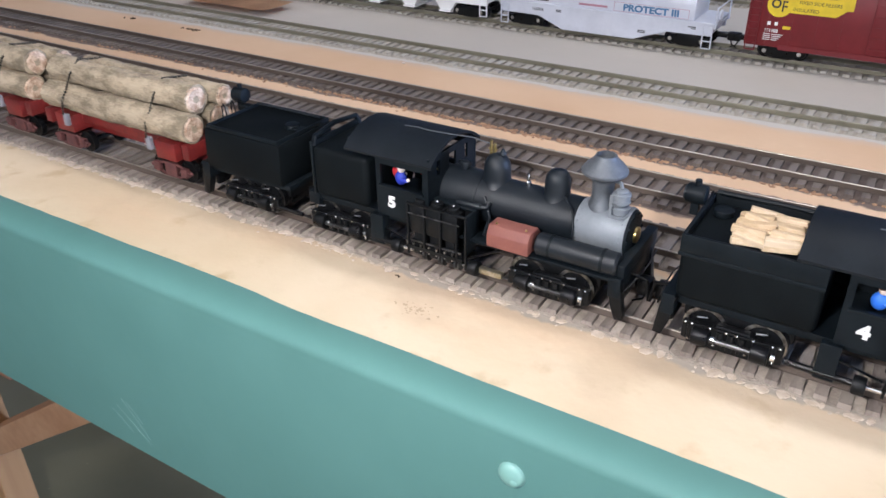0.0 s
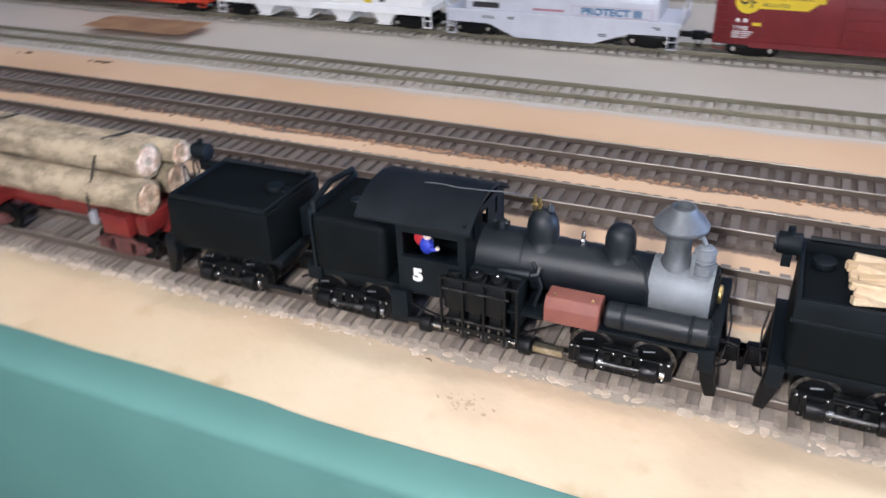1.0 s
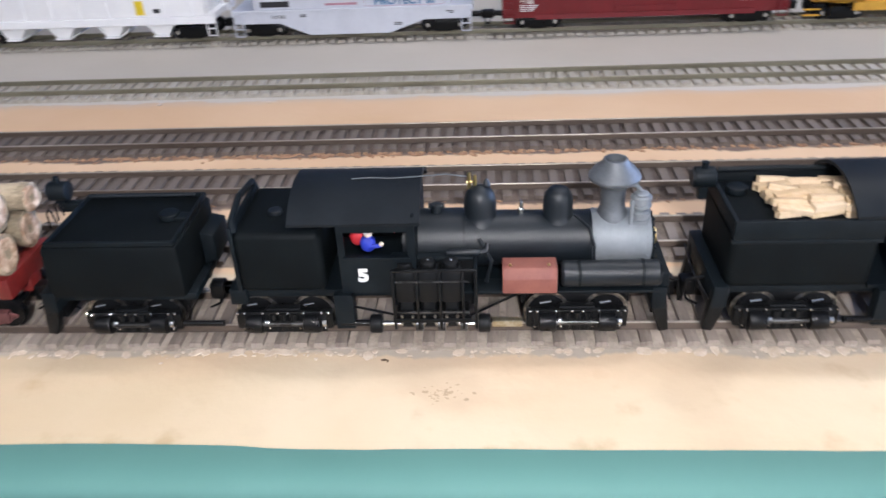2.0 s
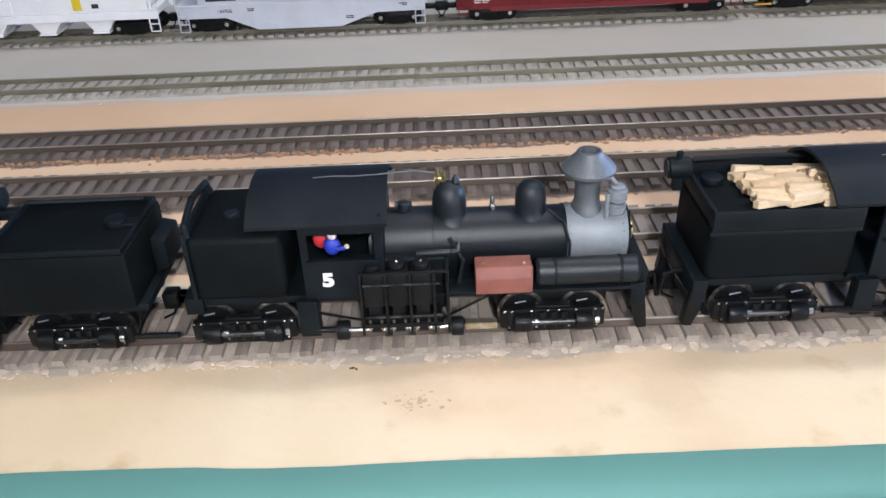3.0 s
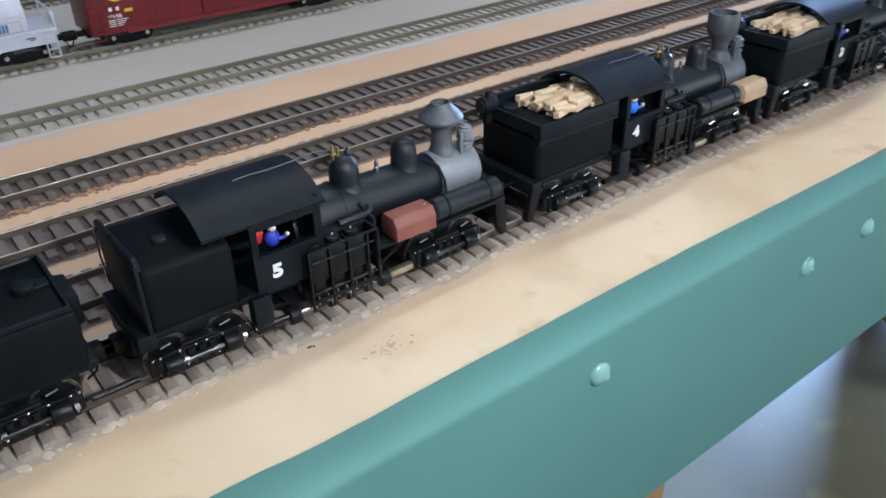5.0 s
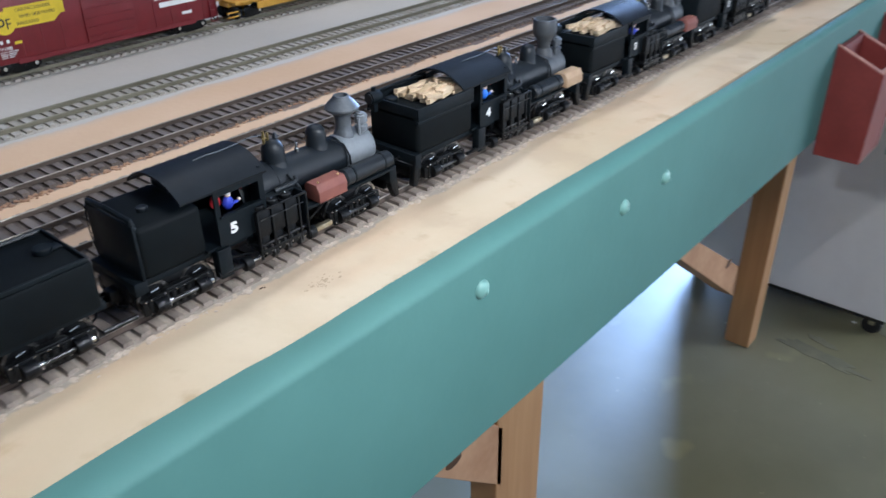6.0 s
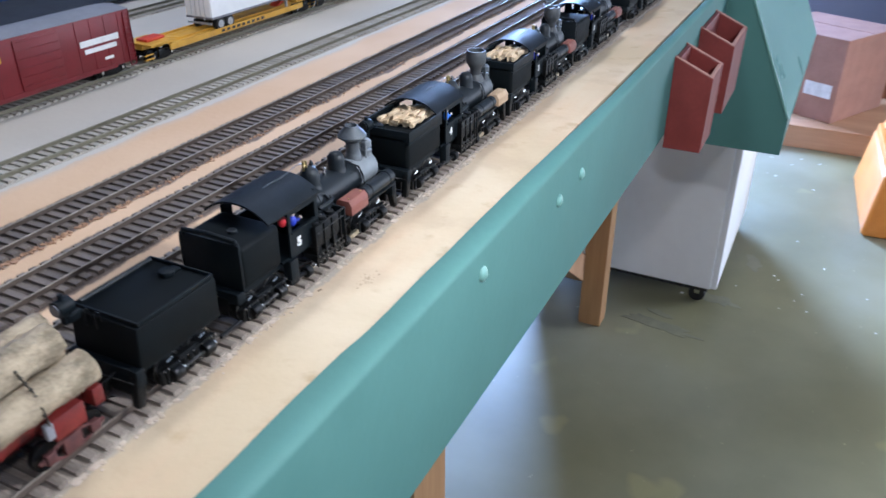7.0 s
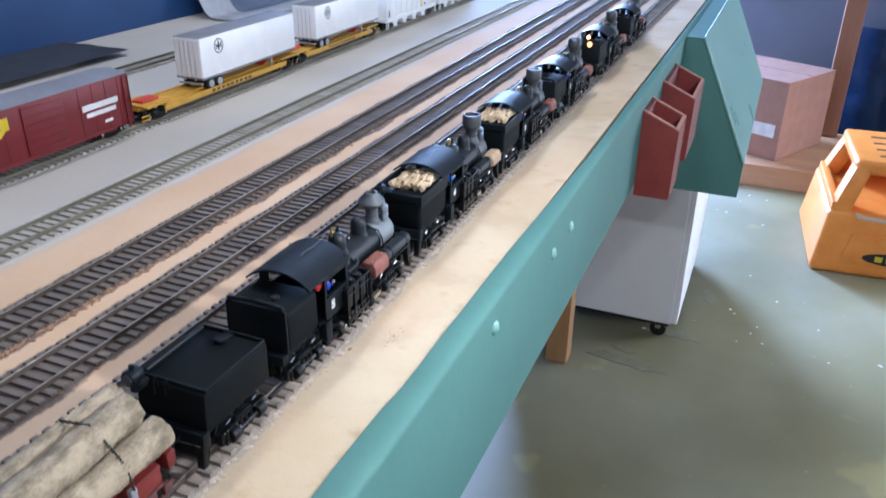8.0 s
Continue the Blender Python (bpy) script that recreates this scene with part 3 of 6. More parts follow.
# dried paint on the concrete
def smear(x, y, rx, ry, turn, seed):
    s = Shape()
    ring = []
    for k in range(40):
        a = 2 * math.pi * k / 40
        r = 1.0 + 0.55 * noise.noise((math.cos(a) * 1.7 + seed, math.sin(a) * 1.7, 0)) + 0.22 * noise.noise((math.cos(a) * 6 + seed, math.sin(a) * 6, 4))
        px, py = rx * r * math.cos(a), ry * r * math.sin(a)
        ring.append((x + px * math.cos(turn) - py * math.sin(turn), y + px * math.sin(turn) + py * math.cos(turn)))
    s.prism(ring, 'z', FLOOR - 0.001, FLOOR + 0.0006)
    tagged(part("paint_smear", s, M_SMEAR, smooth=0), label="pale yellowish dried paint smear on the concrete floor", category="stain", group="paint smears")


smear(1.178, 0.000, 0.017, 0.075, -0.17, 1.0)
smear(1.225, 0.010, 0.008, 0.030, -0.3, 4.0)
smear(1.335, -0.090, 0.018, 0.042, -0.3, 8.0)
smear(1.540, -0.140, 0.035, 0.018, 0.3, 13.0)

# step stool
def step_stool(loc):
    st = thing("step_stool", "orange moulded plastic two-step stool with scuffed paint", "step stool", loc)

    def taper(x0, x1, y0, y1, z0, z1, t):
        s = Shape().box(x0, x1, y0, y1, z0, z1, 0.0)
        for v in s.bm.verts:
            if v.co.z > (z0 + z1) / 2:
                v.co.x += t if v.co.x < (x0 + x1) / 2 else -t
                v.co.y += t if v.co.y < (y0 + y1) / 2 else -t
        bmesh.ops.bevel(s.bm, geom=s.bm.edges[:], offset=0.012, segments=3, profile=0.5, affect='EDGES')
        return s
    part("lower_step", taper(0.0, 0.40, -0.38, 0.0, 0.0, 0.165, 0.020), M_ORANGE, st)
    part("upper_step", Shape().box(0.048, 0.34, -0.318, -0.062, 0.258, 0.295, 0.011, 3), M_ORANGE, st, "pale-worn orange top tread")
    for d in (0, 1):
        ya, yb = (-0.024, -0.066) if d == 0 else (-0.356, -0.314)
        w = part("side_wall", Shape().box(0.028, 0.365, min(ya, ya - 0.02 * (1 - 2 * d)), max(ya, ya - 0.02 * (1 - 2 * d)), 0.160, 0.186, 0.004), M_ORANGE, st)
        for xa, xb in ((0.024, 0.050), (0.372, 0.338)):
            s = Shape()
            lo = [(xa, ya), (xa + (0.062 if xa < 0.2 else -0.06), ya), (xa + (0.062 if xa < 0.2 else -0.06), ya - 0.045 * (1 - 2 * d)), (xa, ya - 0.045 * (1 - 2 * d))]
            hi = [(xb, yb), (xb + (0.066 if xa < 0.2 else -0.06), yb), (xb + (0.066 if xa < 0.2 else -0.06), yb - 0.04 * (1 - 2 * d)), (xb, yb - 0.04 * (1 - 2 * d))]
            va = [s.bm.verts.new((p, q, 0.158)) for p, q in lo]
            vb = [s.bm.verts.new((p, q, 0.284)) for p, q in hi]
            s.bm.faces.new(va)
            s.bm.faces.new(vb[::-1])
            for k in range(4):
                s.bm.faces.new((va[k], vb[k], vb[(k + 1) % 4], va[(k + 1) % 4]))
            bmesh.ops.bevel(s.bm, geom=s.bm.edges[:], offset=0.006, segments=2, profile=0.5, affect='EDGES')
            part("corner_post", s, M_ORANGE, w)
    part("back_wall", Shape().box(0.330, 0.352, -0.30, -0.08, 0.160, 0.270, 0.006), M_ORANGE, st)
    for i in range(4):
        part("tread_slot", Shape().box(0.095 + 0.055 * i, 0.108 + 0.055 * i, -0.27, -0.12, 0.2946, 0.2956, 0.0003), M_KNOT, st, "dark moulded tread slot", smooth=0)
    part("face_rib", Shape().prism([(-0.315, 0.020), (-0.065, 0.020), (-0.085, 0.115), (-0.295, 0.115)], 'x', 0.0035, 0.012, 0.003), M_ORANGE, st, "raised orange face panel")
    part("badge", Shape().prism([(-0.1955 + 0.077 * math.cos(6.2832 * k / 24), 0.0545 + 0.0165 * math.sin(6.2832 * k / 24)) for k in range(24)], 'x', 0.0015, 0.010), M_INK, st, "dark oval badge with pale marks")
    for i in range(4):
        part("badge_mark", Shape().box(0.0005, 0.0016, -0.244 + 0.026 * i, -0.226 + 0.026 * i, 0.047, 0.062, 0.0004), M_LOGO, st, "pale yellow badge bar", smooth=0)
    part("paint_scuff", Shape().prism([(-0.215, 0.1500), (-0.175, 0.1485), (-0.12, 0.1500), (-0.088, 0.1530), (-0.080, 0.1680), (-0.10, 0.1590), (-0.15, 0.1570), (-0.19, 0.1610)], 'x', 0.0160, 0.0215), M_PLASTER, st, "pale green-white paint scuff")
    st.rotation_euler = (0, 0, radians(4))
    return st


step_stool((1.800, -0.361, FLOOR))

# cardboard box on a timber sill, stud, tarp
sill = tagged(part("timber_sill", Shape().box(2.380, 2.86, -1.60, 0.60, FLOOR, FLOOR + 0.073, 0.003), M_LUMBERH, smooth=0), label="pine timber sill along the floor", category="timber")
stud = tagged(part("timber_stud", Shape().box(2.80, 2.84, -0.440, -0.376, FLOOR + 0.0735, CEIL, 0.003), M_STUD, smooth=0), label="bare pine stud standing at the wall", category="timber")
cb = thing("cardboard_box", "closed brown cardboard box with a white label", "cardboard box", (2.437, -0.243, FLOOR + 0.0735))
cb.rotation_euler = (0, 0, radians(-28))
part("carton", Shape().box(0.0, 0.30, 0.0, 0.30, 0.0, 0.262, 0.002), M_CARTON, cb, smooth=0)
part("paper_label", Shape().box(-0.0012, -0.0002, 0.020, 0.112, 0.075, 0.118), M_LABEL, cb, "white paper label", smooth=0)
part("flap_seam", Shape().box(0.148, 0.152, 0.002, 0.298, 0.262, 0.2632), M_CARTON, cb, smooth=0)
s = Shape()
for i in range(40):
    for j in range(16):
        s.bm.verts.new((0.03 * math.sin(i * 0.5) + 0.02 * noise.noise((i * 0.3, j * 0.4, 0)), -1.2 + 0.75 * i / 39, FLOOR + 0.42 * j / 15))
s.bm.verts.ensure_lookup_table()
for i in range(39):
    for j in range(15):
        s.bm.faces.new([s.bm.verts[a * 16 + b] for a, b in ((i, j), (i + 1, j), (i + 1, j + 1), (i, j + 1))])
bmesh.ops.solidify(s.bm, geom=s.bm.faces[:], thickness=0.003)
tarp = tagged(part("tarp", s, M_TARP), label="crumpled dark blue tarp hung low by the wall", category="tarp")
tarp.location = (3.10, 0, 0)
s = Shape()
s.tube([(3.194, -0.146 + 0.030 * math.cos(a / 12 * 6.283) * (1 + a * 0.006), -0.246 + 0.030 * math.sin(a / 12 * 6.283)) for a in range(34)] + [(3.194, -0.19, -0.275), (3.194, -0.245, -0.297), (3.194, -0.30, -0.285), (3.194, -0.345, -0.24), (3.194, -0.38, -0.19), (3.194, -0.40, 0.3)], 0.0016)
tagged(part("cable_coil", s, M_GREYROOF), label="thin grey cable coiled on the wall", category="cable")

# ---------------------------------------------------------------- model locomotives
RT = 0.0045      # rail top


def ring(x, y0, y1, z, r0, r1, seg=28):
    """Flat ring about an axle along y."""
    s = Shape()
    loops = []
    for r, y in ((r0, y1), (r0, y0), (r1, y0), (r1, y1)):
        loops.append([s.bm.verts.new((x + r * math.cos(2 * math.pi * k / seg), y, z + r * math.sin(2 * math.pi * k / seg))) for k in range(seg)])
    for a, c in zip(loops, loops[1:] + loops[:1]):
        for k in range(seg):
            m = (k + 1) % seg
            s.bm.faces.new((a[k], a[m], c[m], c[k]))
    return s


def wheelset(parent, x, r=0.0056, gear=True):
    w = part("wheelset", Shape().cyl((x, -0.0095, RT + r), (x, 0.0095, RT + r), 0.0011, seg=10), M_DEEP, parent)
    for y in (-0.0092, 0.0068):
        s = Shape()
        s.cyl((x, y, RT + r), (x, y + 0.0024, RT + r), r, seg=28, bev=0.0003)
        part("wheel", s, M_DEEP, w)
        rim = ring(x, y - 0.0002, y + 0.0008, RT + r, r * 0.80, r * 0.985)
        rim.cyl((x, y - 0.0005, RT + r), (x, y + 0.0006, RT + r), r * 0.16, seg=12)
        part("wheel_rim", rim, M_GEARRIM if gear else M_DEEP, w, "worn bright wheel rim" if gear else "")
    return w


def geared_truck(parent, x, name="truck"):
    """Two-axle truck with ring gears outside the wheels and a line shaft along the near side."""
    t = part(name, Shape().box(x - 0.0060, x + 0.0060, -0.0118, 0.0118, 0.0120, 0.0172, 0.0006), M_DEEP, parent)
    part("truck_frame", Shape().box(x - 0.0156, x + 0.0156, -0.0090, 0.0090, 0.0112, 0.0172, 0.0006), M_ENGINE, t)
    part("gearbox", Shape().box(x - 0.0138, x + 0.0138, -0.0066, 0.0066, 0.0068, 0.0150, 0.0012), M_DEEP, t)
    for dx in (-0.0083, 0.0083):
        w = wheelset(t, x + dx)
        zc = RT + 0.0064
        part("ring_gear", Shape().cyl((x + dx, -0.0119, zc), (x + dx, -0.0093, zc), 0.0066, seg=28, bev=0.0003), M_DEEP, w)
        part("gear_rim", ring(x + dx, -0.0121, -0.0114, zc, 0.0054, 0.0065), M_GEARRIM, w, "worn bright ring gear rim")
        s = Shape().cyl((x + dx - 0.0024, -0.0158, 0.0098), (x + dx + 0.0024, -0.0158, 0.0098), 0.0029, seg=18, bev=0.0004)
        s.cyl((x + dx, -0.0170, 0.0098), (x + dx, -0.0120, 0.0098), 0.0021, seg=14)
        part("gear_case", s, M_DEEP, t)
        part("shaft_collar", Shape().cyl((x + dx + 0.0030, -0.0158, 0.0098), (x + dx + 0.0042, -0.0158, 0.0098), 0.0012, seg=12), M_STEEL, t, "bright steel collar")
    for y, d in ((-0.0150, -1), (0.0122, 1)):
        s = Shape()
        s.prism([(x - 0.0142, 0.0072), (x - 0.0142, 0.0126), (x - 0.0060, 0.0126), (x - 0.0048, 0.0142), (x + 0.0048, 0.0142), (x + 0.0060, 0.0126), (x + 0.0142, 0.0126), (x + 0.0142, 0.0072), (x + 0.0050, 0.0060), (x - 0.0050, 0.0060)], 'y', y, y + 0.0026, 0.0004)
        yo = y - 0.0008 if d < 0 else y + 0.0024
        for dx in (-0.0030, 0.0, 0.0030):
            s.cyl((x + dx, yo + 0.0005, 0.0072), (x + dx, yo + 0.0005, 0.0128), 0.0011, seg=8)
        for dx in (-0.0098, 0.0098):
            s.box(x + dx - 0.0026, x + dx + 0.0026, yo, yo + 0.0010, 0.0066, 0.0136, 0.0004)
        s.box(x - 0.0125, x + 0.0125, yo, yo + 0.0009, 0.0128, 0.0136, 0.0002)
        part("side_frame", s, M_ENGINE, t)
        bolts = Shape()
        for dx in (-0.0132, -0.0112, -0.0060, -0.0015, 0.0015, 0.0060, 0.0112, 0.0132):
            bolts.ball((x + dx, yo, 0.0132), 0.00042, seg=6)
        for dx in (-0.0118, -0.0078, -0.0045, 0.0045, 0.0078, 0.0118):
            bolts.ball((x + dx, yo, 0.0080), 0.00038, seg=6)
        part("frame_bolt", bolts, M_STEEL, t, "tiny worn bright bolt heads")
    part("truck_shaft", Shape().cyl((x - 0.0075, -0.0163, 0.0098), (x + 0.0075, -0.0163, 0.0098), 0.0008, seg=10), M_DARKSTEEL, t, "dull steel line shaft")
    for dx in (-0.0083, 0.0083):
        part("spring_clip", Shape().cyl((x + dx - 0.0020, -0.0142, 0.0150), (x + dx + 0.0010, -0.0142, 0.0156), 0.0005, seg=8), M_STEEL, t, "bright steel clip")
    return t


def coupler(parent, x, d):
    s = Shape().box(min(x, x + d * 0.008), max(x, x + d * 0.008), -0.0016, 0.0016, 0.0105, 0.0135, 0.0004)
    s.box(min(x + d * 0.007, x + d * 0.0115), max(x + d * 0.007, x + d * 0.0115), -0.0030, 0.0020, 0.0095, 0.0145, 0.0007)
    s.tube([(x + d * 0.008, 0.001, 0.0105), (x + d * 0.010, 0.0, 0.0062), (x + d * 0.013, -0.001, 0.0052)], 0.0004, 6)
    return part("coupler", s, M_DEEP, parent)


def pilot(parent, x, d):
    """End beam with a cross plate and two tapered foot plates."""
    p = part("end_beam", Shape().box(min(x, x + d * 0.004), max(x, x + d * 0.004), -0.0160, 0.0160, 0.0138, 0.0208, 0.0004), M_BLACK, parent)
    part("cross_plate", Shape().box(min(x + d * 0.001, x + d * 0.003), max(x + d * 0.001, x + d * 0.003), -0.0110, 0.0110, 0.0090, 0.0140, 0.0003), M_DEEP, p)
    for y0 in (-0.0158, 0.0112):
        q = Shape().prism([(x - d * 0.0005, 0.0200), (x + d * 0.0038, 0.0200), (x + d * 0.0056, 0.0064), (x + d * 0.0028, 0.0060), (x + d * 0.0012, 0.0110)], 'y', y0, y0 + 0.0032, 0.0004)
        part("foot_plate", q, M_ENGINE, p)
    part("hose", Shape().tube([(x + d * 0.004, -0.006, 0.018), (x + d * 0.009, -0.006, 0.017), (x + d * 0.010, -0.006, 0.010)], 0.0005, 6), M_DEEP, p)
    part("lift_bar", Shape().tube([(x + d * 0.005, -0.0150, 0.0165), (x + d * 0.0062, -0.004, 0.0172), (x + d * 0.0062, 0.004, 0.0172), (x + d * 0.005, 0.0150, 0.0165)], 0.00028, 6), M_DARKSTEEL, p, "thin steel lift bar")
    return p


def plate_with_hole(x0, x1, z0, z1, hx0, hx1, hz0, hz1, y0, y1):
    s = Shape()
    s.box(x0, hx0, y0, y1, z0, z1)
    s.box(hx1, x1, y0, y1, z0, z1)
    s.box(hx0, hx1, y0, y1, z0, hz0)
    s.box(hx0, hx1, y0, y1, hz1, z1)
    return s


def arched_roof(x0, x1, half, z_edge, z_top, th):
    s = Shape()
    k = 20
    poly = []
    for i in range(k + 1):
        a = -1 + 2 * i / k
        poly.append((half * a, z_edge + (z_top - z_edge) * (1 - abs(a) ** 2.2)))
    inner = [(y * 0.985, z - th) for y, z in poly[::-1]]
    s.prism(poly + inner, 'x', x0, x1)
    return s


def back_lamp(parent, x, y, z, d, bright=False):
    s = Shape().cyl((x - d * 0.003, y, z), (x + d * 0.003, y, z), 0.0030, seg=20, bev=0.0004)
    s.box(x - 0.0012, x + 0.0012, y - 0.0012, y + 0.0012, z - 0.0065, z - 0.002)
    s.cyl((x, y, z + 0.0025), (x, y, z + 0.0046), 0.0010, seg=10)
    lamp = part("back_lamp", s, M_BLACK, parent, "round black back-up lamp")
    part("lens", Shape().cyl((x + d * 0.0029, y, z), (x + d * 0.0035, y, z), 0.0023, seg=18), M_LENS if bright else M_BOILER, lamp, "dark shiny glass lens" if bright else "")
    return lamp


def figure(x, y, z, shirt, cap, name="figure"):
    """One plain mesh: rounded coat, arm and head, in three plain colours."""
    s = Shape()
    marks = []
    for c, r, k, slot in (((x, y, z), 0.0017, (1.15, 0.9, 1.35), 0), ((x + 0.0019, y - 0.0010, z - 0.0002), 0.0007, (2.2, 0.9, 0.8), 0),
                          ((x + 0.0034, y - 0.0012, z + 0.0004), 0.0006, (1, 1, 1), 1), ((x + 0.0002, y, z + 0.0028), 0.0011, (1, 1, 1), 1), ((x, y + 0.0001, z + 0.0034), 0.0011, (1.1, 1.1, 0.6), 2)):
        n0 = len(s.bm.faces)
        c = (x + (c[0] - x) * 1.15, y + (c[1] - y) * 1.15, z + (c[2] - z) * 1.12)
        s.ball(c, r * 1.15, *k, seg=12)
        marks.append((n0, len(s.bm.faces), slot))
    s.bm.faces.ensure_lookup_table()
    for a, e, slot in marks:
        for f in range(a, e):
            s.bm.faces[f].material_index = slot
    ob = part(name, s, shirt)
    ob.data.materials.append(M_DOLLPALE)
    ob.data.materials.append(cap)
    return tagged(ob, label="tiny plain-shaped cab figure in the window opening", category="figurine", group="cab figures")


def locomotive(off, number, stack, bunker_back, wood, box, shirt, label, box_front=False):
    L = thing("geared_locomotive", label, "model locomotive", (off, 0, 0), group="black geared locomotives on the front track")
    part("frame", Shape().box(bunker_back + 0.001, 0.0700, -0.0130, 0.0130, 0.0170, 0.0196, 0.0003), M_BLACK, L)
    part("running_board", Shape().box(0.0045, 0.0715, -0.0162, -0.0095, 0.0194, 0.0203, 0.0002), M_BLACK, L)
    part("running_board", Shape().box(0.0045, 0.0715, 0.0095, 0.0178, 0.0194, 0.0203, 0.0002), M_BLACK, L)
    # bunker or fuel tank behind the cab
    b0 = bunker_back
    zt = 0.0385 if wood else 0.0387
    s = Shape().box(b0, -0.0215, -0.0150, 0.0150, 0.0196, zt, 0.0022, 3)
    bunker = part("bunker", s, M_BUNKER, L)
    if wood:
        s = Shape()
        for y0, y1 in ((-0.0158, -0.0145), (0.0145, 0.0158)):
            part("side_bead", Shape().box(b0 - 0.0004, -0.0215, y0, y1, 0.0340, 0.0352, 0.0003), M_BLACK, bunker)
            part("coaming", Shape().box(b0, -0.0215, y0 + 0.0001, y1 - 0.0001, 0.0352, 0.0408, 0.0002), M_BLACK, bunker)
        part("coaming", Shape().box(b0, b0 + 0.0012, -0.0145, 0.0145, 0.0352, 0.0408, 0.0002), M_BLACK, bunker)
        rnd = random.Random(int(off * 1000))
        for i in range(48):
            s = Shape().box(-0.0046, 0.0046, -0.0012, 0.0012, -0.0010, 0.0010, 0.0002, 1)
            w = part("firewood_stick", s, M_FIREWOOD, L, smooth=0)
            layer = i // 30 + (0.5 if i % 2 else 0)
            w.location = (-0.0345 + 0.0088 * (i % 3 - 1) + rnd.uniform(-0.0015, 0.0015), -0.0095 + 0.0021 * (i // 3 % 10) + rnd.uniform(-0.0006, 0.0006), 0.0392 + 0.0017 * layer + rnd.uniform(0, 0.0006))
            w.rotation_euler = (rnd.uniform(-0.3, 0.3), rnd.uniform(-0.12, 0.12), rnd.uniform(-0.30, 0.30))
        part("tank_hatch", Shape().cyl((b0 + 0.006, 0.006, 0.0385), (b0 + 0.006, 0.006, 0.0405), 0.003, seg=16, bev=0.0004), M_BLACK, bunker)
        back_lamp(L, b0 - 0.003, 0.008, 0.0425, -1)
        part("pipe", Shape().tube([(b0 + 0.002, 0.0125, 0.0425), (b0 + 0.02, 0.0125, 0.0428), (-0.024, 0.0125, 0.0425), (-0.024, 0.0125, 0.039)], 0.0008), M_BLACK, bunker)
    else:
        s = Shape()
        s.tube([(b0 + 0.0006, -0.0135, 0.0385), (b0 + 0.0002, -0.0125, 0.0415), (b0 - 0.0008, 0.0, 0.0428), (b0 - 0.0004, 0.0125, 0.0415), (b0 + 0.0002, 0.0135, 0.0385)], 0.0010)
        part("rear_rail", s, M_BLACK, bunker)
        part("filler_cap", Shape().cyl((b0 + 0.010, -0.003, 0.0386), (b0 + 0.010, -0.003, 0.0401), 0.0020, seg=16, bev=0.0003), M_BOILER, bunker)
        part("rear_plate", Shape().box(b0 - 0.0008, b0 + 0.0004, -0.0148, 0.0148, 0.0200, 0.0402, 0.0003), M_BLACK, bunker)
        part("grab_iron", Shape().tube([(b0 - 0.0012, 0.0142, 0.022), (b0 - 0.0016, 0.0142, 0.031), (b0 - 0.0012, 0.0142, 0.0395)], 0.0003, 6), M_STEEL, bunker, "thin bright grab iron")
    # cab
    c = part("cab_floor", Shape().box(-0.0220, 0.0045, -0.0150, 0.0150, 0.0196, 0.0206), M_BLACK, L, smooth=0)
    for y0, y1 in ((-0.0158, -0.0149), (0.0149, 0.0158)):
        part("cab_side", plate_with_hole(-0.0168, 0.0045, 0.0200, 0.0412, -0.0149, 0.0022, 0.0318, 0.0392, y0, y1), M_BLACK, L, smooth=0)
    s = Shape().box(0.0036, 0.0044, -0.0149, 0.0149, 0.0206, 0.0365)
    for y in (-0.0125, -0.0052, 0.0052, 0.0125):
        s.box(0.0036, 0.0044, y - 0.0024 if abs(y) > 0.01 else y - 0.0030, y + 0.0024 if abs(y) > 0.01 else y + 0.0030, 0.0365, 0.0420)
    s.box(0.0036, 0.0044, -0.0149, 0.0149, 0.0418, 0.0440)
    part("cab_front", s, M_BLACK, L, smooth=0)
    part("window_sill", Shape().box(-0.0155, 0.0028, -0.0166, -0.0158, 0.0309, 0.0318, 0.0001), M_BLACK, L)
    part("door_panel", Shape().box(-0.0216, -0.0168, 0.0146, 0.0152, 0.0204, 0.0412), M_BLACK, L, smooth=0)
    roof = part("roof", arched_roof(-0.0298, 0.0060, 0.0164, 0.0422, 0.0484, 0.0009), M_ROOF, L)
    part("roof_wire", Shape().tube([(-0.0135, -0.002, 0.0486), (-0.0085, -0.0016, 0.0487), (-0.003, -0.0022, 0.0487), (0.004, -0.002, 0.0489), (0.0125, 0.0004, 0.0484), (0.0185, 0.0015, 0.0470)], 0.00020, 6), M_STACK, roof, "thin grey whistle wire")
    part("backhead", Shape().cyl((0.000, 0, 0.0285), (0.0036, 0, 0.0285), 0.0080, seg=24), M_BOILER, L)
    s = Shape()
    s.cyl((-0.0012, -0.003, 0.0350), (0.0006, -0.003, 0.0350), 0.0010, seg=10).cyl((-0.0012, 0.003, 0.0335), (0.0006, 0.003, 0.0335), 0.0010, seg=10)
    part("gauge", s, M_BRASS, L, "brass gauges")
    part("valve_handle", Shape().tube([(-0.002, -0.010, 0.0362), (0.001, -0.0106, 0.0376), (0.0024, -0.0104, 0.0366)], 0.0005, 6), M_DOLLRED, L, "red painted lever")
    part("step", Shape().box(-0.0195, -0.0140, -0.0172, -0.0130, 0.0085, 0.0200, 0.0004), M_BLACK, L)
    # number
    n = lettering("number", number, 0.0054, side_text(-0.0105, -0.01592, 0.0256), M_NUMBER, L, "white cab number", squeeze=1.15, bold=0.00028)
    # boiler
    s = Shape().lathe_x([(0.0088, 0.0044), (0.0088, 0.0175), (0.0080, 0.0240), (0.0078, 0.0530)], 0, 0.0282, 40)
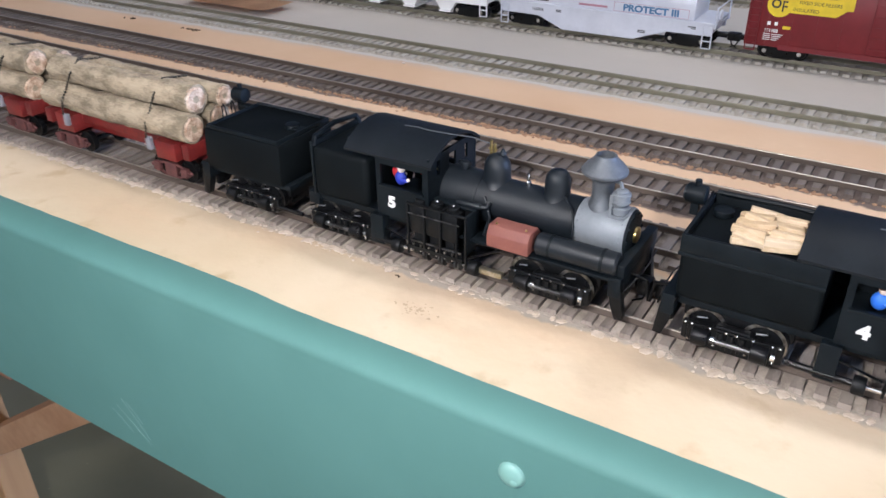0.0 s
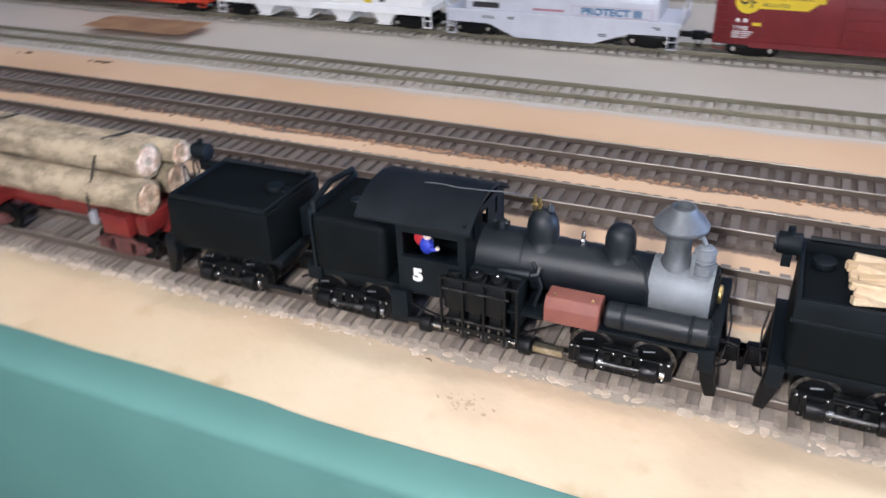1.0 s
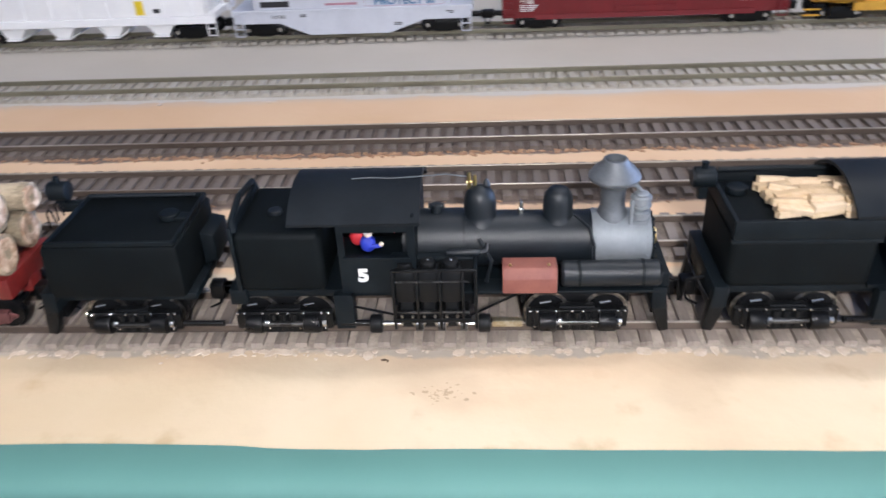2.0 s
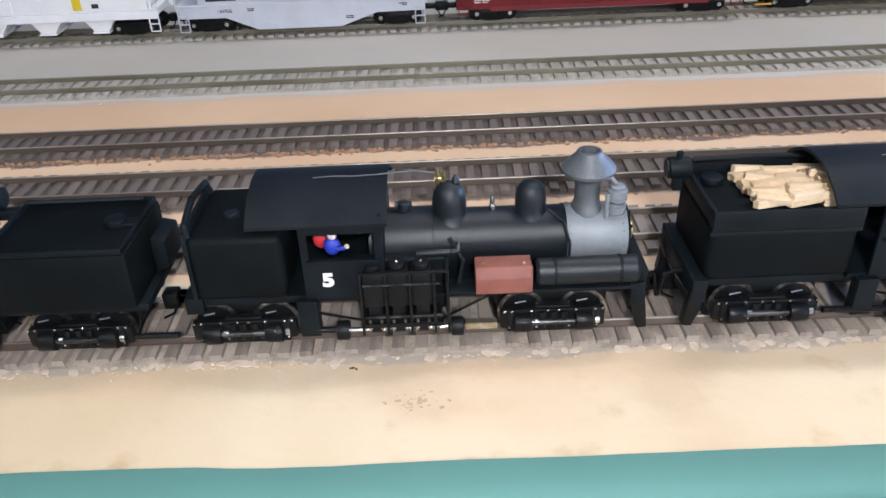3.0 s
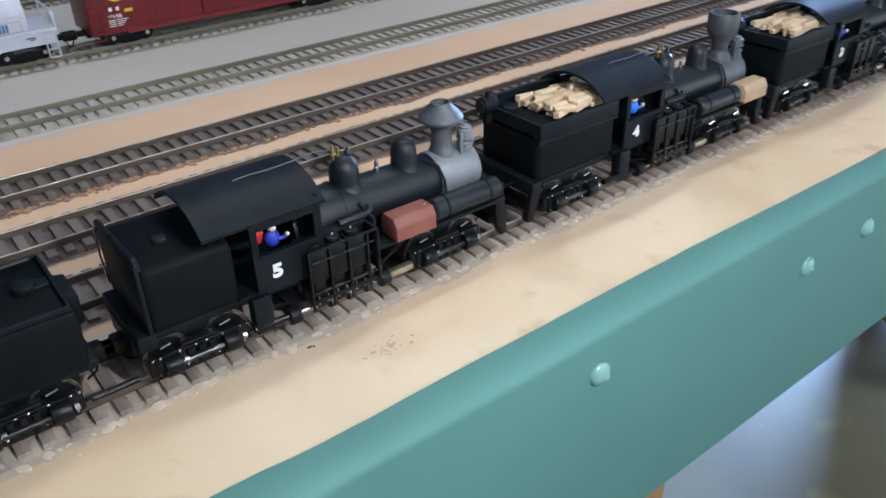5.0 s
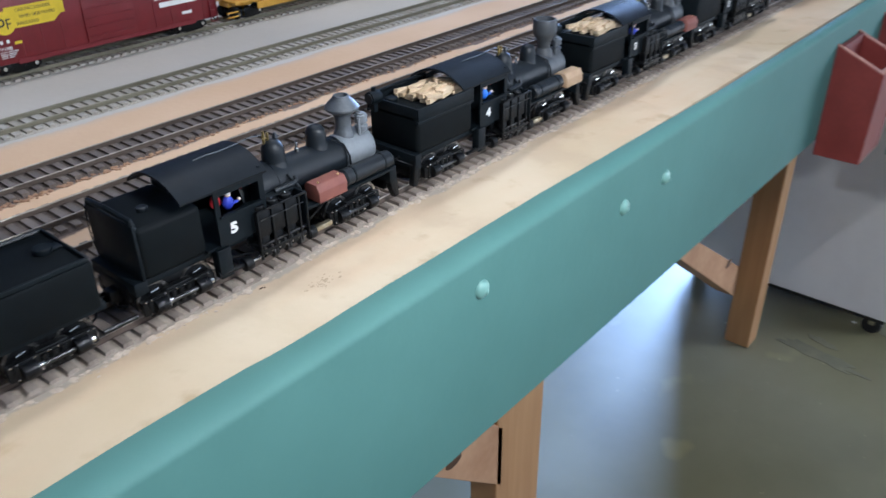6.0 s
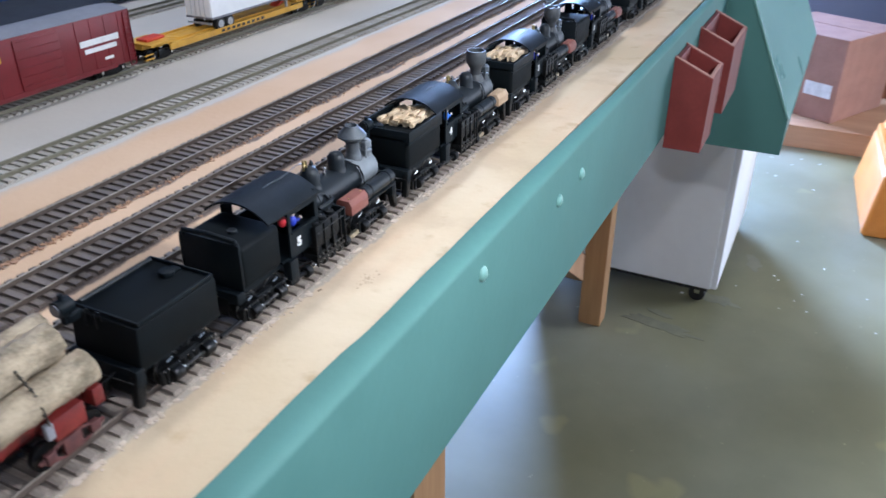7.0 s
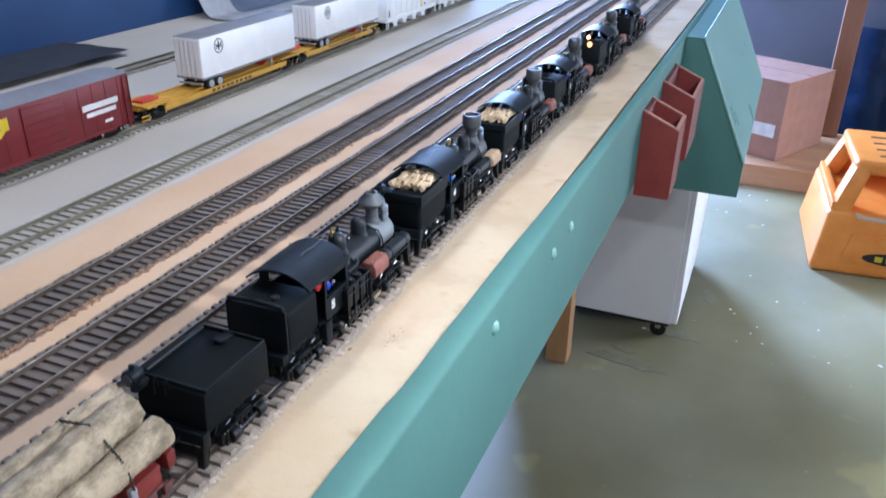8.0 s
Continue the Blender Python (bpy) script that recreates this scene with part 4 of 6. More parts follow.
    boiler = part("boiler", s, M_BOILER, L)
    for x in (0.0175, 0.0528):
        r = 0.0089 if x < 0.02 else 0.0079
        part("boiler_band", Shape().lathe_x([(r, x - 0.0004), (r + 0.00012, x - 0.0003), (r + 0.00012, x + 0.0003), (r, x + 0.0004)], 0, 0.0282, 40), M_BOILER, boiler)
    silver = M_GRAPHITE if stack == "diamond" else M_STACK
    smoke = part("smokebox", Shape().lathe_x([(0.0079, 0.0530), (0.0081, 0.0533), (0.0081, 0.0690), (0.0079, 0.0694)], 0, 0.0282, 40), silver, L, "silver-grey smokebox")
    for xr in (0.0541, 0.0682):
        s = Shape()
        for i in range(26):
            a = 2 * math.pi * i / 26
            s.ball((xr, 0.0081 * math.cos(a), 0.0282 + 0.0081 * math.sin(a)), 0.00028, seg=6)
        part("rivet_ring", s, silver, smoke)
    front = part("smokebox_front", Shape().lathe_x([(0.0077, 0.0694), (0.0073, 0.0702), (0.0046, 0.0708)], 0, 0.0282, 36), M_BLACK, smoke)
    part("number_plate", Shape().lathe_x([(0.0026, 0.0707), (0.0026, 0.0716), (0.0018, 0.0719)], 0, 0.0282, 24), M_BRASS, front, "round brass front disc")
    s = Shape()
    for i in range(10):
        a = 2 * math.pi * i / 10
        s.ball((0.0702, 0.0067 * math.cos(a), 0.0282 + 0.0067 * math.sin(a)), 0.0006, seg=8)
    part("bolt_ring", s, M_BLACK, front)
    part("side_pipe", Shape().cyl((0.0125, -0.0108, 0.0296), (0.0218, -0.0108, 0.0298), 0.0011, seg=12, bev=0.0003).tube([(0.0218, -0.0108, 0.0298), (0.0236, -0.0104, 0.0300), (0.0240, -0.0092, 0.0316)], 0.0008, 8), M_BOILER, boiler)
    part("steam_pipe", Shape().tube([(0.0215, -0.0080, 0.0325), (0.0250, -0.0105, 0.0265), (0.0235, -0.0118, 0.0205)], 0.0006, 8), M_BOILER, boiler)
    d1 = part("steam_dome", Shape().lathe([(0.0058, 0.0340), (0.0048, 0.0357), (0.0046, 0.0368), (0.0046, 0.0398), (0.0042, 0.0421), (0.0031, 0.0439), (0.0016, 0.0448), (0.0004, 0.0451)], 0.0219, 0, 32), M_BOILER, L)
    s = Shape().cyl((0.0190, 0.0008, 0.0435), (0.0190, 0.0008, 0.0474), 0.0006, seg=12).cyl((0.0190, 0.0008, 0.0474), (0.0190, 0.0008, 0.0486), 0.0005, seg=10)
    s.cyl((0.0206, 0.0004, 0.0446), (0.0206, 0.0004, 0.0480), 0.00055, seg=12)
    s.cyl((0.0182, 0.0006, 0.0458), (0.0212, 0.0006, 0.0458), 0.0004, seg=8)
    part("whistle", s, M_BRASS, d1, "polished brass whistle")
    s = Shape().lathe([(0.0007, 0.0440), (0.0012, 0.0450), (0.0009, 0.0460), (0.0003, 0.0470)], 0.0238, 0.0, 14)
    part("safety_valve", s, M_BOILER, d1)
    s = Shape().lathe([(0.0009, 0.0355), (0.0009, 0.0374), (0.0005, 0.0379), (0.0007, 0.0387), (0.0003, 0.0402)], 0.0335, 0.0, 14)
    part("relief_valve", s, M_STEEL, boiler, "small silver relief valve")
    part("turret", Shape().cyl((0.0095, 0, 0.0362), (0.0095, 0, 0.0395), 0.0016, seg=14, bev=0.0003).cyl((0.0072, 0, 0.0388), (0.0118, 0, 0.0388), 0.0008, seg=10), M_BOILER, boiler)
    d2 = part("sand_dome", Shape().lathe([(0.0052, 0.0338), (0.0045, 0.0354), (0.0042, 0.0366), (0.0042, 0.0400), (0.0038, 0.0421), (0.0028, 0.0435), (0.0012, 0.0441), (0.0003, 0.0441)], 0.0438, 0, 32), M_BOILER, L)
    part("sand_pipe", Shape().tube([(0.0480, -0.004, 0.0375), (0.0520, -0.0072, 0.0350), (0.0535, -0.0088, 0.030), (0.0535, -0.0098, 0.021)], 0.0004, 6), M_BOILER, d2)
    if stack == "diamond":
        st = part("chimney", Shape().lathe([(0.0048, 0.0345), (0.0042, 0.0364), (0.0036, 0.0376), (0.0034, 0.0392), (0.0034, 0.0432), (0.0040, 0.0443), (0.0044, 0.0450)], 0.0590, 0, 40), M_STACK, L)
        part("chimney_cap", Shape().lathe([(0.0040, 0.0446), (0.0058, 0.0458), (0.0071, 0.0467), (0.0072, 0.0475), (0.0058, 0.0494), (0.0036, 0.0514), (0.0033, 0.0523), (0.0027, 0.0524), (0.0025, 0.0505)], 0.0590, 0, 40), M_STACK, st, "grey conical spark-arrester cap")
    else:
        st = part("chimney", Shape().lathe([(0.0052, 0.0340), (0.0046, 0.0372), (0.0034, 0.0390), (0.0036, 0.0420), (0.0046, 0.0440), (0.0060, 0.0460), (0.0064, 0.0475), (0.0064, 0.0535), (0.0060, 0.0542), (0.0050, 0.0542), (0.0048, 0.0520)], 0.0590, 0, 40), M_BALLOON, L, "dark flared balloon stack")
    s = Shape().box(0.0640, 0.0684, -0.0052, -0.0006, 0.0338, 0.0352, 0.0003)
    for z0, z1, r in ((0.0350, 0.0384, 0.0024), (0.0384, 0.0394, 0.0014), (0.0394, 0.0428, 0.0026), (0.0428, 0.0436, 0.0020)):
        s.cyl((0.0662, -0.0032, z0), (0.0662, -0.0032, z1), r, seg=18, bev=0.0003)
    for z in (0.0356, 0.0378, 0.0400, 0.0422):
        s.cyl((0.0662, -0.0032, z - 0.0003), (0.0662, -0.0032, z + 0.0003), 0.0029, seg=18)
    s.cyl((0.0636, -0.0046, 0.0345), (0.0636, -0.0046, 0.0420), 0.0006, seg=8)
    s.tube([(0.0662, -0.0032, 0.0436), (0.0650, -0.0014, 0.0448), (0.0625, -0.0004, 0.0446)], 0.0006, 6)
    part("air_pump", s, silver, L, "grey steam air pump")
    # side box and air tank
    bx0, bx1, tx0, tx1 = (0.0279, 0.0428, 0.0440, 0.0712) if not box_front else (0.0560, 0.0715, 0.0290, 0.0548)
    lid = [(-0.0180, 0.0206), (-0.0180, 0.0252), (-0.0164, 0.0279), (-0.0106, 0.0279), (-0.0093, 0.0262), (-0.0093, 0.0206)]
    bx = part("tool_box", Shape().prism(lid, 'x', bx0, bx1, 0.0004), box, L, "red-brown painted tool box" if box is M_OXIDE else "tan wooden tool box")
    for x in (bx0 + 0.0022, bx1 - 0.0022):
        part("lid_stud", Shape().ball((x, -0.0150, 0.0281), 0.00045, seg=8), M_BRASS, bx)
    s = Shape().lathe_x([(0.0030, tx0), (0.0037, tx0 + 0.0008), (0.0037, tx1 - 0.0008), (0.0030, tx1)], -0.0134, 0.0242, 28)
    tank = part("air_tank", s, M_BOILER, L)
    for x in (tx0 + 0.005, tx1 - 0.005):
        part("tank_strap", Shape().lathe_x([(0.0037, x - 0.0005), (0.0039, x - 0.0004), (0.0039, x + 0.0004), (0.0037, x + 0.0005)], -0.0134, 0.0242, 28), M_BLACK, tank)
    # three-cylinder side engine
    eng = part("engine_back_plate", Shape().box(-0.0030, 0.0200, -0.0118, -0.0108, 0.0130, 0.0290), M_ENGINE, L, smooth=0)
    for x in (0.0012, 0.0075, 0.0138):
        s = Shape().box(x - 0.0029, x + 0.0029, -0.0184, -0.0119, 0.0180, 0.0282, 0.0008)
        s.cyl((x, -0.0150, 0.0278), (x, -0.0150, 0.0298), 0.0022, seg=16, bev=0.0003)
        s.box(x - 0.0018, x + 0.0018, -0.0174, -0.0140, 0.0100, 0.0185, 0.0003)
        part("cylinder", s, M_ENGINE, eng)
    part("engine_deck", Shape().box(-0.0030, 0.0200, -0.0128, -0.0090, 0.0282, 0.0292, 0.0003), M_BLACK, eng)
    part("engine_end_plate", Shape().box(0.0200, 0.0210, -0.0186, -0.0100, 0.0150, 0.0290, 0.0003), M_BLACK, eng)
    part("crank_tray", Shape().box(-0.0020, 0.0186, -0.0176, -0.0116, 0.0118, 0.0142, 0.0003), M_ENGINE, eng)
    s = Shape().box(-0.0024, 0.0208, -0.0190, -0.0182, 0.0284, 0.0292, 0.0002)
    for x in (-0.0022, 0.0044, 0.0107, 0.0170, 0.0206):
        s.box(x - 0.0004, x + 0.0004, -0.0190, -0.0180, 0.0095, 0.0288, 0.0002)
    s.box(-0.0028, 0.0192, -0.0190, -0.0176, 0.0118, 0.0132, 0.0002)
    part("engine_frame", s, M_ENGINE, eng)
    s = Shape()
    for x in (0.0012, 0.0075, 0.0138):
        s.cyl((x - 0.0014, -0.0166, 0.0110), (x + 0.0014, -0.0166, 0.0110), 0.0019, seg=14)
    part("crank", s, M_ENGINE, eng)
    part("crankshaft", Shape().cyl((-0.0075, -0.0166, 0.0100), (0.0225, -0.0166, 0.0100), 0.0007, seg=10), M_STEEL, eng, "bright steel crankshaft")
    part("valve_rod", Shape().cyl((-0.0015, -0.0193, 0.0256), (0.0185, -0.0193, 0.0256), 0.00028, seg=6), M_DARKSTEEL, eng, "thin dull rod")
    s = Shape()
    for x in (0.0044, 0.0107, 0.0170):
        s.cyl((x - 0.0010, -0.0166, 0.0100), (x + 0.0010, -0.0166, 0.0100), 0.0023, seg=16)
    part("crank_web", s, M_DARKSTEEL, eng, "worn steel crank webs")
    for x in (-0.0003, 0.0027, 0.0060, 0.0090, 0.0123, 0.0153):
        part("piston_rod", Shape().cyl((x, -0.0184, 0.0112), (x, -0.0184, 0.0140), 0.0004, seg=8), M_GEARRIM, eng, "worn steel rod")
    part("crosshead_guide", Shape().box(-0.0015, 0.0186, -0.0186, -0.0178, 0.0146, 0.0153, 0.0002), M_DARKSTEEL, eng, "dull steel guide bar")
    part("oil_cup", Shape().ball((0.0012, -0.0150, 0.0300), 0.0005, seg=8).ball((0.0075, -0.0150, 0.0300), 0.0005, seg=8).ball((0.0138, -0.0150, 0.0300), 0.0005, seg=8), M_STEEL, eng, "tiny bright oil cups")
    for x in (-0.0080, 0.0228):
        part("universal_joint", Shape().cyl((x - 0.0017, -0.0166, 0.0100), (x + 0.0017, -0.0166, 0.0100), 0.0027, seg=16, bev=0.0004), M_ENGINE, L)
    rear_x = (bunker_back + -0.0215) / 2 - 0.0012
    part("drive_shaft", Shape().box(0.0250, 0.0335, -0.0176, -0.0154, 0.0092, 0.0112, 0.0002), M_SLIP, L, "square brass-grey slip shaft")
    part("drive_shaft", Shape().cyl((rear_x + 0.0150, -0.0162, 0.0102), (-0.0097, -0.0165, 0.0101), 0.0010, seg=10), M_DEEP, L)
    part("truss_rod", Shape().tube([(0.0180, -0.0150, 0.0110), (0.0330, -0.0150, 0.0192)], 0.0004, 6), M_DEEP, L)
    part("truss_rod", Shape().tube([(-0.0150, -0.0150, 0.0150), (-0.0030, -0.0150, 0.0120)], 0.0004, 6), M_DEEP, L)
    geared_truck(L, 0.0488)
    geared_truck(L, rear_x)
    pilot(L, 0.0690, 1)
    pilot(L, bunker_back + 0.001, -1) if wood else part("rear_beam", Shape().box(bunker_back - 0.004, bunker_back + 0.001, -0.0140, 0.0140, 0.0150, 0.0200, 0.0004), M_BLACK, L)
    coupler(L, 0.0730, 1)
    coupler(L, bunker_back - 0.003, -1)
    part("front_deck", Shape().box(0.0700, 0.0735, -0.0150, 0.0150, 0.0203, 0.0250, 0.0006), M_BLACK, L)
    figure(off - 0.0090, -0.0120, 0.0338, shirt, M_NUMBER if not wood else M_KNOT)
    return L


locomotive(0.0, "5", "diamond", -0.0462, False, M_OXIDE, M_DOLLBLUE, "matt black geared locomotive numbered 5 with silver smokebox and red box")
figure(-0.0122, -0.0090, 0.0342, M_DOLLRED, M_DOLLRED)
locomotive(0.1485, "4", "balloon", -0.0600, True, M_TANBOX, M_DOLLSKY, "matt black geared locomotive numbered 4 carrying split firewood", box_front=True)
locomotive(0.2934, "3", "balloon", -0.0600, True, M_OXIDE, M_DOLLBLUE, "matt black geared locomotive numbered 3 carrying split firewood", box_front=True)
locomotive(0.4306, "2", "balloon", -0.0600, False, M_OXIDE, M_DOLLBLUE, "matt black geared locomotive with an empty dark tender", box_front=True)
far5 = locomotive(0.6040, "1", "balloon", -0.0600, False, M_OXIDE, M_DOLLBLUE, "matt black geared locomotive with a glowing amber lamp", box_front=True)
part("amber_lamp", Shape().ball((-0.062, -0.002, 0.0465), 0.0022).ball((-0.063, -0.004, 0.0395), 0.0026), M_GLOW, far5, "glowing amber rear lamp")
locomotive(0.7600, "6", "diamond", -0.0462, False, M_OXIDE, M_DOLLBLUE, "matt black geared locomotive at the head of the line")

# auxiliary tender behind locomotive 5
tn = thing("auxiliary_tender", "matt black auxiliary water tender behind locomotive 5", "model tender", (-0.0810, 0, 0))
s = Shape().prism([(-0.0215, 0.0185), (0.0190, 0.0185), (0.0195, 0.0357), (-0.0200, 0.0357)], 'y', -0.0158, 0.0158, 0.0015)
body = part("tank", s, M_BUNKER, tn)
s = Shape()
for y0, y1 in ((-0.0152, -0.0144), (0.0144, 0.0152)):
    s.box(-0.0185, 0.0185, y0, y1, 0.0355, 0.0370, 0.0002)
s.box(0.0178, 0.0186, -0.0144, 0.0144, 0.0355, 0.0370, 0.0002)
s.box(-0.0185, -0.0177, -0.0144, 0.0144, 0.0355, 0.0370, 0.0002)
part("coaming", s, M_BLACK, body)
part("filler_hatch", Shape().cyl((0.0120, 0.001, 0.0356), (0.0120, 0.001, 0.0377), 0.0030, seg=18, bev=0.0004).box(0.010, 0.0175, -0.0012, 0.0030, 0.0356, 0.0367, 0.0003), M_BLACK, body)
part("side_rod", Shape().cyl((-0.017, 0.0125, 0.0374), (0.016, 0.0125, 0.0374), 0.0006, seg=8), M_BOILER, body)
back_lamp(tn, -0.0250, 0.0110, 0.0402, -1, True)
for y in (-0.0015, 0.0035):
    part("hoop", Shape().tube([(-0.0212, y, 0.0357), (-0.0216, y, 0.0392), (-0.0224, y, 0.0402), (-0.0232, y, 0.0392), (-0.0234, y, 0.0340)], 0.00028, 6), M_DEEP, tn)
part("lamp_bracket", Shape().box(-0.0252, -0.0190, 0.0095, 0.0125, 0.0335, 0.0365, 0.0004), M_BLACK, tn)
part("underframe", Shape().box(-0.0215, 0.0210, -0.0135, 0.0135, 0.0165, 0.0188, 0.0004), M_BLACK, tn)
part("front_plate", Shape().prism([(0.0190, 0.0190), (0.0232, 0.0205), (0.0232, 0.0290), (0.0190, 0.0300)], 'y', 0.0020, 0.0150, 0.0005), M_BLACK, tn)
geared_truck(tn, 0.0010)
pilot(tn, -0.0200, -1)
coupler(tn, -0.0235, -1)
coupler(tn, 0.0200, 1)
part("drive_shaft", Shape().cyl((0.0165, -0.0162, 0.0102), (0.0285, -0.0162, 0.0102), 0.0009, seg=10), M_DEEP, tn)


# ---------------------------------------------------------------- log cars
def log_mesh(length, r, seed):
    s = Shape()
    nx, ns = 70, 26
    rings = []
    for i in range(nx + 1):
        x = -length / 2 + length * i / nx
        ring = []
        for k in range(ns):
            a = 2 * math.pi * k / ns
            flake = noise.noise((x * 120 + seed, math.cos(a) * 2.6, math.sin(a) * 2.6))
            rr = r * (1 + 0.14 * noise.noise((x * 45 + seed, math.cos(a) * 1.6, math.sin(a) * 1.6)) + (0.035 if flake > 0.08 else -0.035) + 0.07 * noise.noise((x * 330 + seed, math.cos(a) * 5, math.sin(a) * 5)))
            ring.append(s.bm.verts.new((x, rr * math.cos(a) + 0.0006 * math.sin(x * 60 + seed), rr * math.sin(a))))
        rings.append(ring)
    for a, b in zip(rings, rings[1:]):
        for k in range(ns):
            j = (k + 1) % ns
            s.bm.faces.new((a[k], a[j], b[j], b[k]))
    s.bm.faces.new(rings[0][::-1])
    s.bm.faces.new(rings[-1])
    return s


def log(x, y, z, length, r, seed, group):
    lg = thing("log", "rough grey-tan bark-covered log chained on a red log car", "log", (x, y, z), group=group)
    part("bark", log_mesh(length, r, seed), M_BARK, lg)
    for d in (-1, 1):
        s = Shape()
        rim, core = [], []
        for k in range(20):
            a = 2 * math.pi * k / 20
            jag = 0.0006 * noise.noise((math.cos(a) * 3 + seed, math.sin(a) * 3, d))
            rr = r * (0.93 + 0.10 * noise.noise((math.cos(a) * 2 + seed, math.sin(a) * 2, d * 5)))
            rim.append(s.bm.verts.new((d * (length / 2 - 0.0003), rr * math.cos(a), rr * math.sin(a))))
            core.append(s.bm.verts.new((d * (length / 2 + 0.0006 + jag), rr * 0.78 * math.cos(a), rr * 0.78 * math.sin(a))))
        mid = s.bm.verts.new((d * (length / 2 - 0.0003), 0.0004, -0.0003))
        for k in range(20):
            j = (k + 1) % 20
            s.bm.faces.new((rim[k], rim[j], core[j], core[k]))
            s.bm.faces.new((core[k], core[j], mid))
        bmesh.ops.recalc_face_normals(s.bm, faces=s.bm.faces)
        part("cut_end", s, M_LOGEND, lg, "pale sawn log end")
    return lg


def arch_bar_truck(parent, x):
    t = part("truck", Shape().box(x - 0.003, x + 0.003, -0.0105, 0.0105, 0.0085, 0.0125, 0.0005), M_TRUCKRED, parent, "dull red arch-bar truck")
    for dx in (-0.0085, 0.0085):
        wheelset(t, x + dx, 0.0050, gear=False)
    for y in (-0.0122, 0.0106):
        s = Shape()
        for za, zb in ((0.0122, 0.0140), (0.0080, 0.0045)):
            s.tube([(x - 0.0125, y + 0.0008, 0.0098), (x - 0.0045, y + 0.0008, za if za > 0.01 else 0.0066), (x + 0.0045, y + 0.0008, za if za > 0.01 else 0.0066), (x + 0.0125, y + 0.0008, 0.0098)], 0.0006, 6)
        for dx in (-0.0085, 0.0085):
            s.box(x + dx - 0.0019, x + dx + 0.0019, y - 0.0006, y + 0.0018, 0.0078, 0.0118, 0.0004)
        s.box(x - 0.0035, x + 0.0035, y, y + 0.0015, 0.0064, 0.0128, 0.0003)
        part("side_frame", s, M_TRUCKRED, t)
    return t


def log_car(x0, seed):
    c = thing("log_car", "red skeleton log car with dull red trucks under chained logs", "model log car", (x0, 0, 0), group="log cars")
    part("deck", Shape().box(-0.0440, 0.0440, -0.0075, 0.0075, 0.0178, 0.0228, 0.0005), M_CARRED, c)
    for d in (-1, 1):
        part("end_sill", Shape().box(min(d * 0.0440, d * 0.0482), max(d * 0.0440, d * 0.0482), -0.0128, 0.0128, 0.0165, 0.0232, 0.0004), M_CARRED, c)
    part("center_sill", Shape().box(-0.0485, 0.0485, -0.0030, 0.0030, 0.0130, 0.0178, 0.0003), M_CARRED, c)
    for x in (-0.034, 0.034):
        part("bolster", Shape().box(x - 0.006, x + 0.006, -0.0132, 0.0132, 0.0145, 0.0226, 0.0004), M_CARRED, c)
        arch_bar_truck(c, x)
    for x in (-0.030, 0.026):
        for y0 in (-0.0150, 0.0130):
            part("stake_pocket", Shape().box(x - 0.0014, x + 0.0014, y0, y0 + 0.0020, 0.0182, 0.0238, 0.0003), M_GREYROOF, c, "grey stake pocket")
    coupler(c, 0.047, 1)
    coupler(c, -0.047, -1)
    for i, (dx, y, z, ln, r) in enumerate(((0.001, -0.0078, 0.0291, 0.094, 0.0060), (-0.001, 0.0082, 0.0290, 0.095, 0.0058), (-0.002, -0.0010, 0.0392, 0.092, 0.0060), (0.004, 0.0102, 0.0385, 0.090, 0.0046))):
        log(x0 + dx, y, z, ln, r, seed + i * 7, "chained logs")
    for x in (-0.030, 0.026):
        s = Shape()
        pts = [(x0 + x, -0.0152, 0.0240), (x0 + x, -0.0142, 0.0300), (x0 + x + 0.0006, -0.0112, 0.0345), (x0 + x, -0.0074, 0.0400), (x0 + x, -0.0015, 0.0455), (x0 + x, 0.0060, 0.0442), (x0 + x, 0.0112, 0.0434), (x0 + x, 0.0150, 0.0395), (x0 + x, 0.0146, 0.0300), (x0 + x, 0.0142, 0.0240)]
        for p, q in zip(pts, pts[1:]):
            p, q = Vector(p), Vector(q)
            k = max(2, int((q - p).length / 0.0011))
            for i in range(k):
                u = p.lerp(q, i / k)
                s.ball(u, 0.00052, 1.5 if i % 2 else 0.7, 1.0, 1.2, seg=6)
        tagged(part("chain", s, M_CHAIN), label="thin dark chain wrapped over the logs", category="chain", group="log chains")


log_car(-0.1640, 3)
log_car(-0.2720, 31)


# the whole front train is a little under its drawn size
TRAIN, TRAIN_Z = 0.980, 0.985
for ob in [o for o in scene.objects if o.parent is None and o.name.split(".")[0] in ("geared_locomotive", "auxiliary_tender", "log_car", "log", "chain", "figure")]:
    ob.scale = (TRAIN, TRAIN, TRAIN_Z)
    ob.location = (ob.location.x * TRAIN, ob.location.y * TRAIN, ob.location.z * TRAIN_Z + RT * (1 - TRAIN_Z))


# ---------------------------------------------------------------- yard cars on the back track
YA = 0.0        # the back track's small turn against the front track


def yard(x):
    """Place on the back track at x along it."""
    return pose(x, T5Y + YA * x, 0, 0, 0, math.degrees(math.atan(YA)))


def yard_thing(name, label, category, x, group="yard cars"):
    ob = thing(name, label, category, group=group)
    ob.matrix_world = yard(x)
    return ob


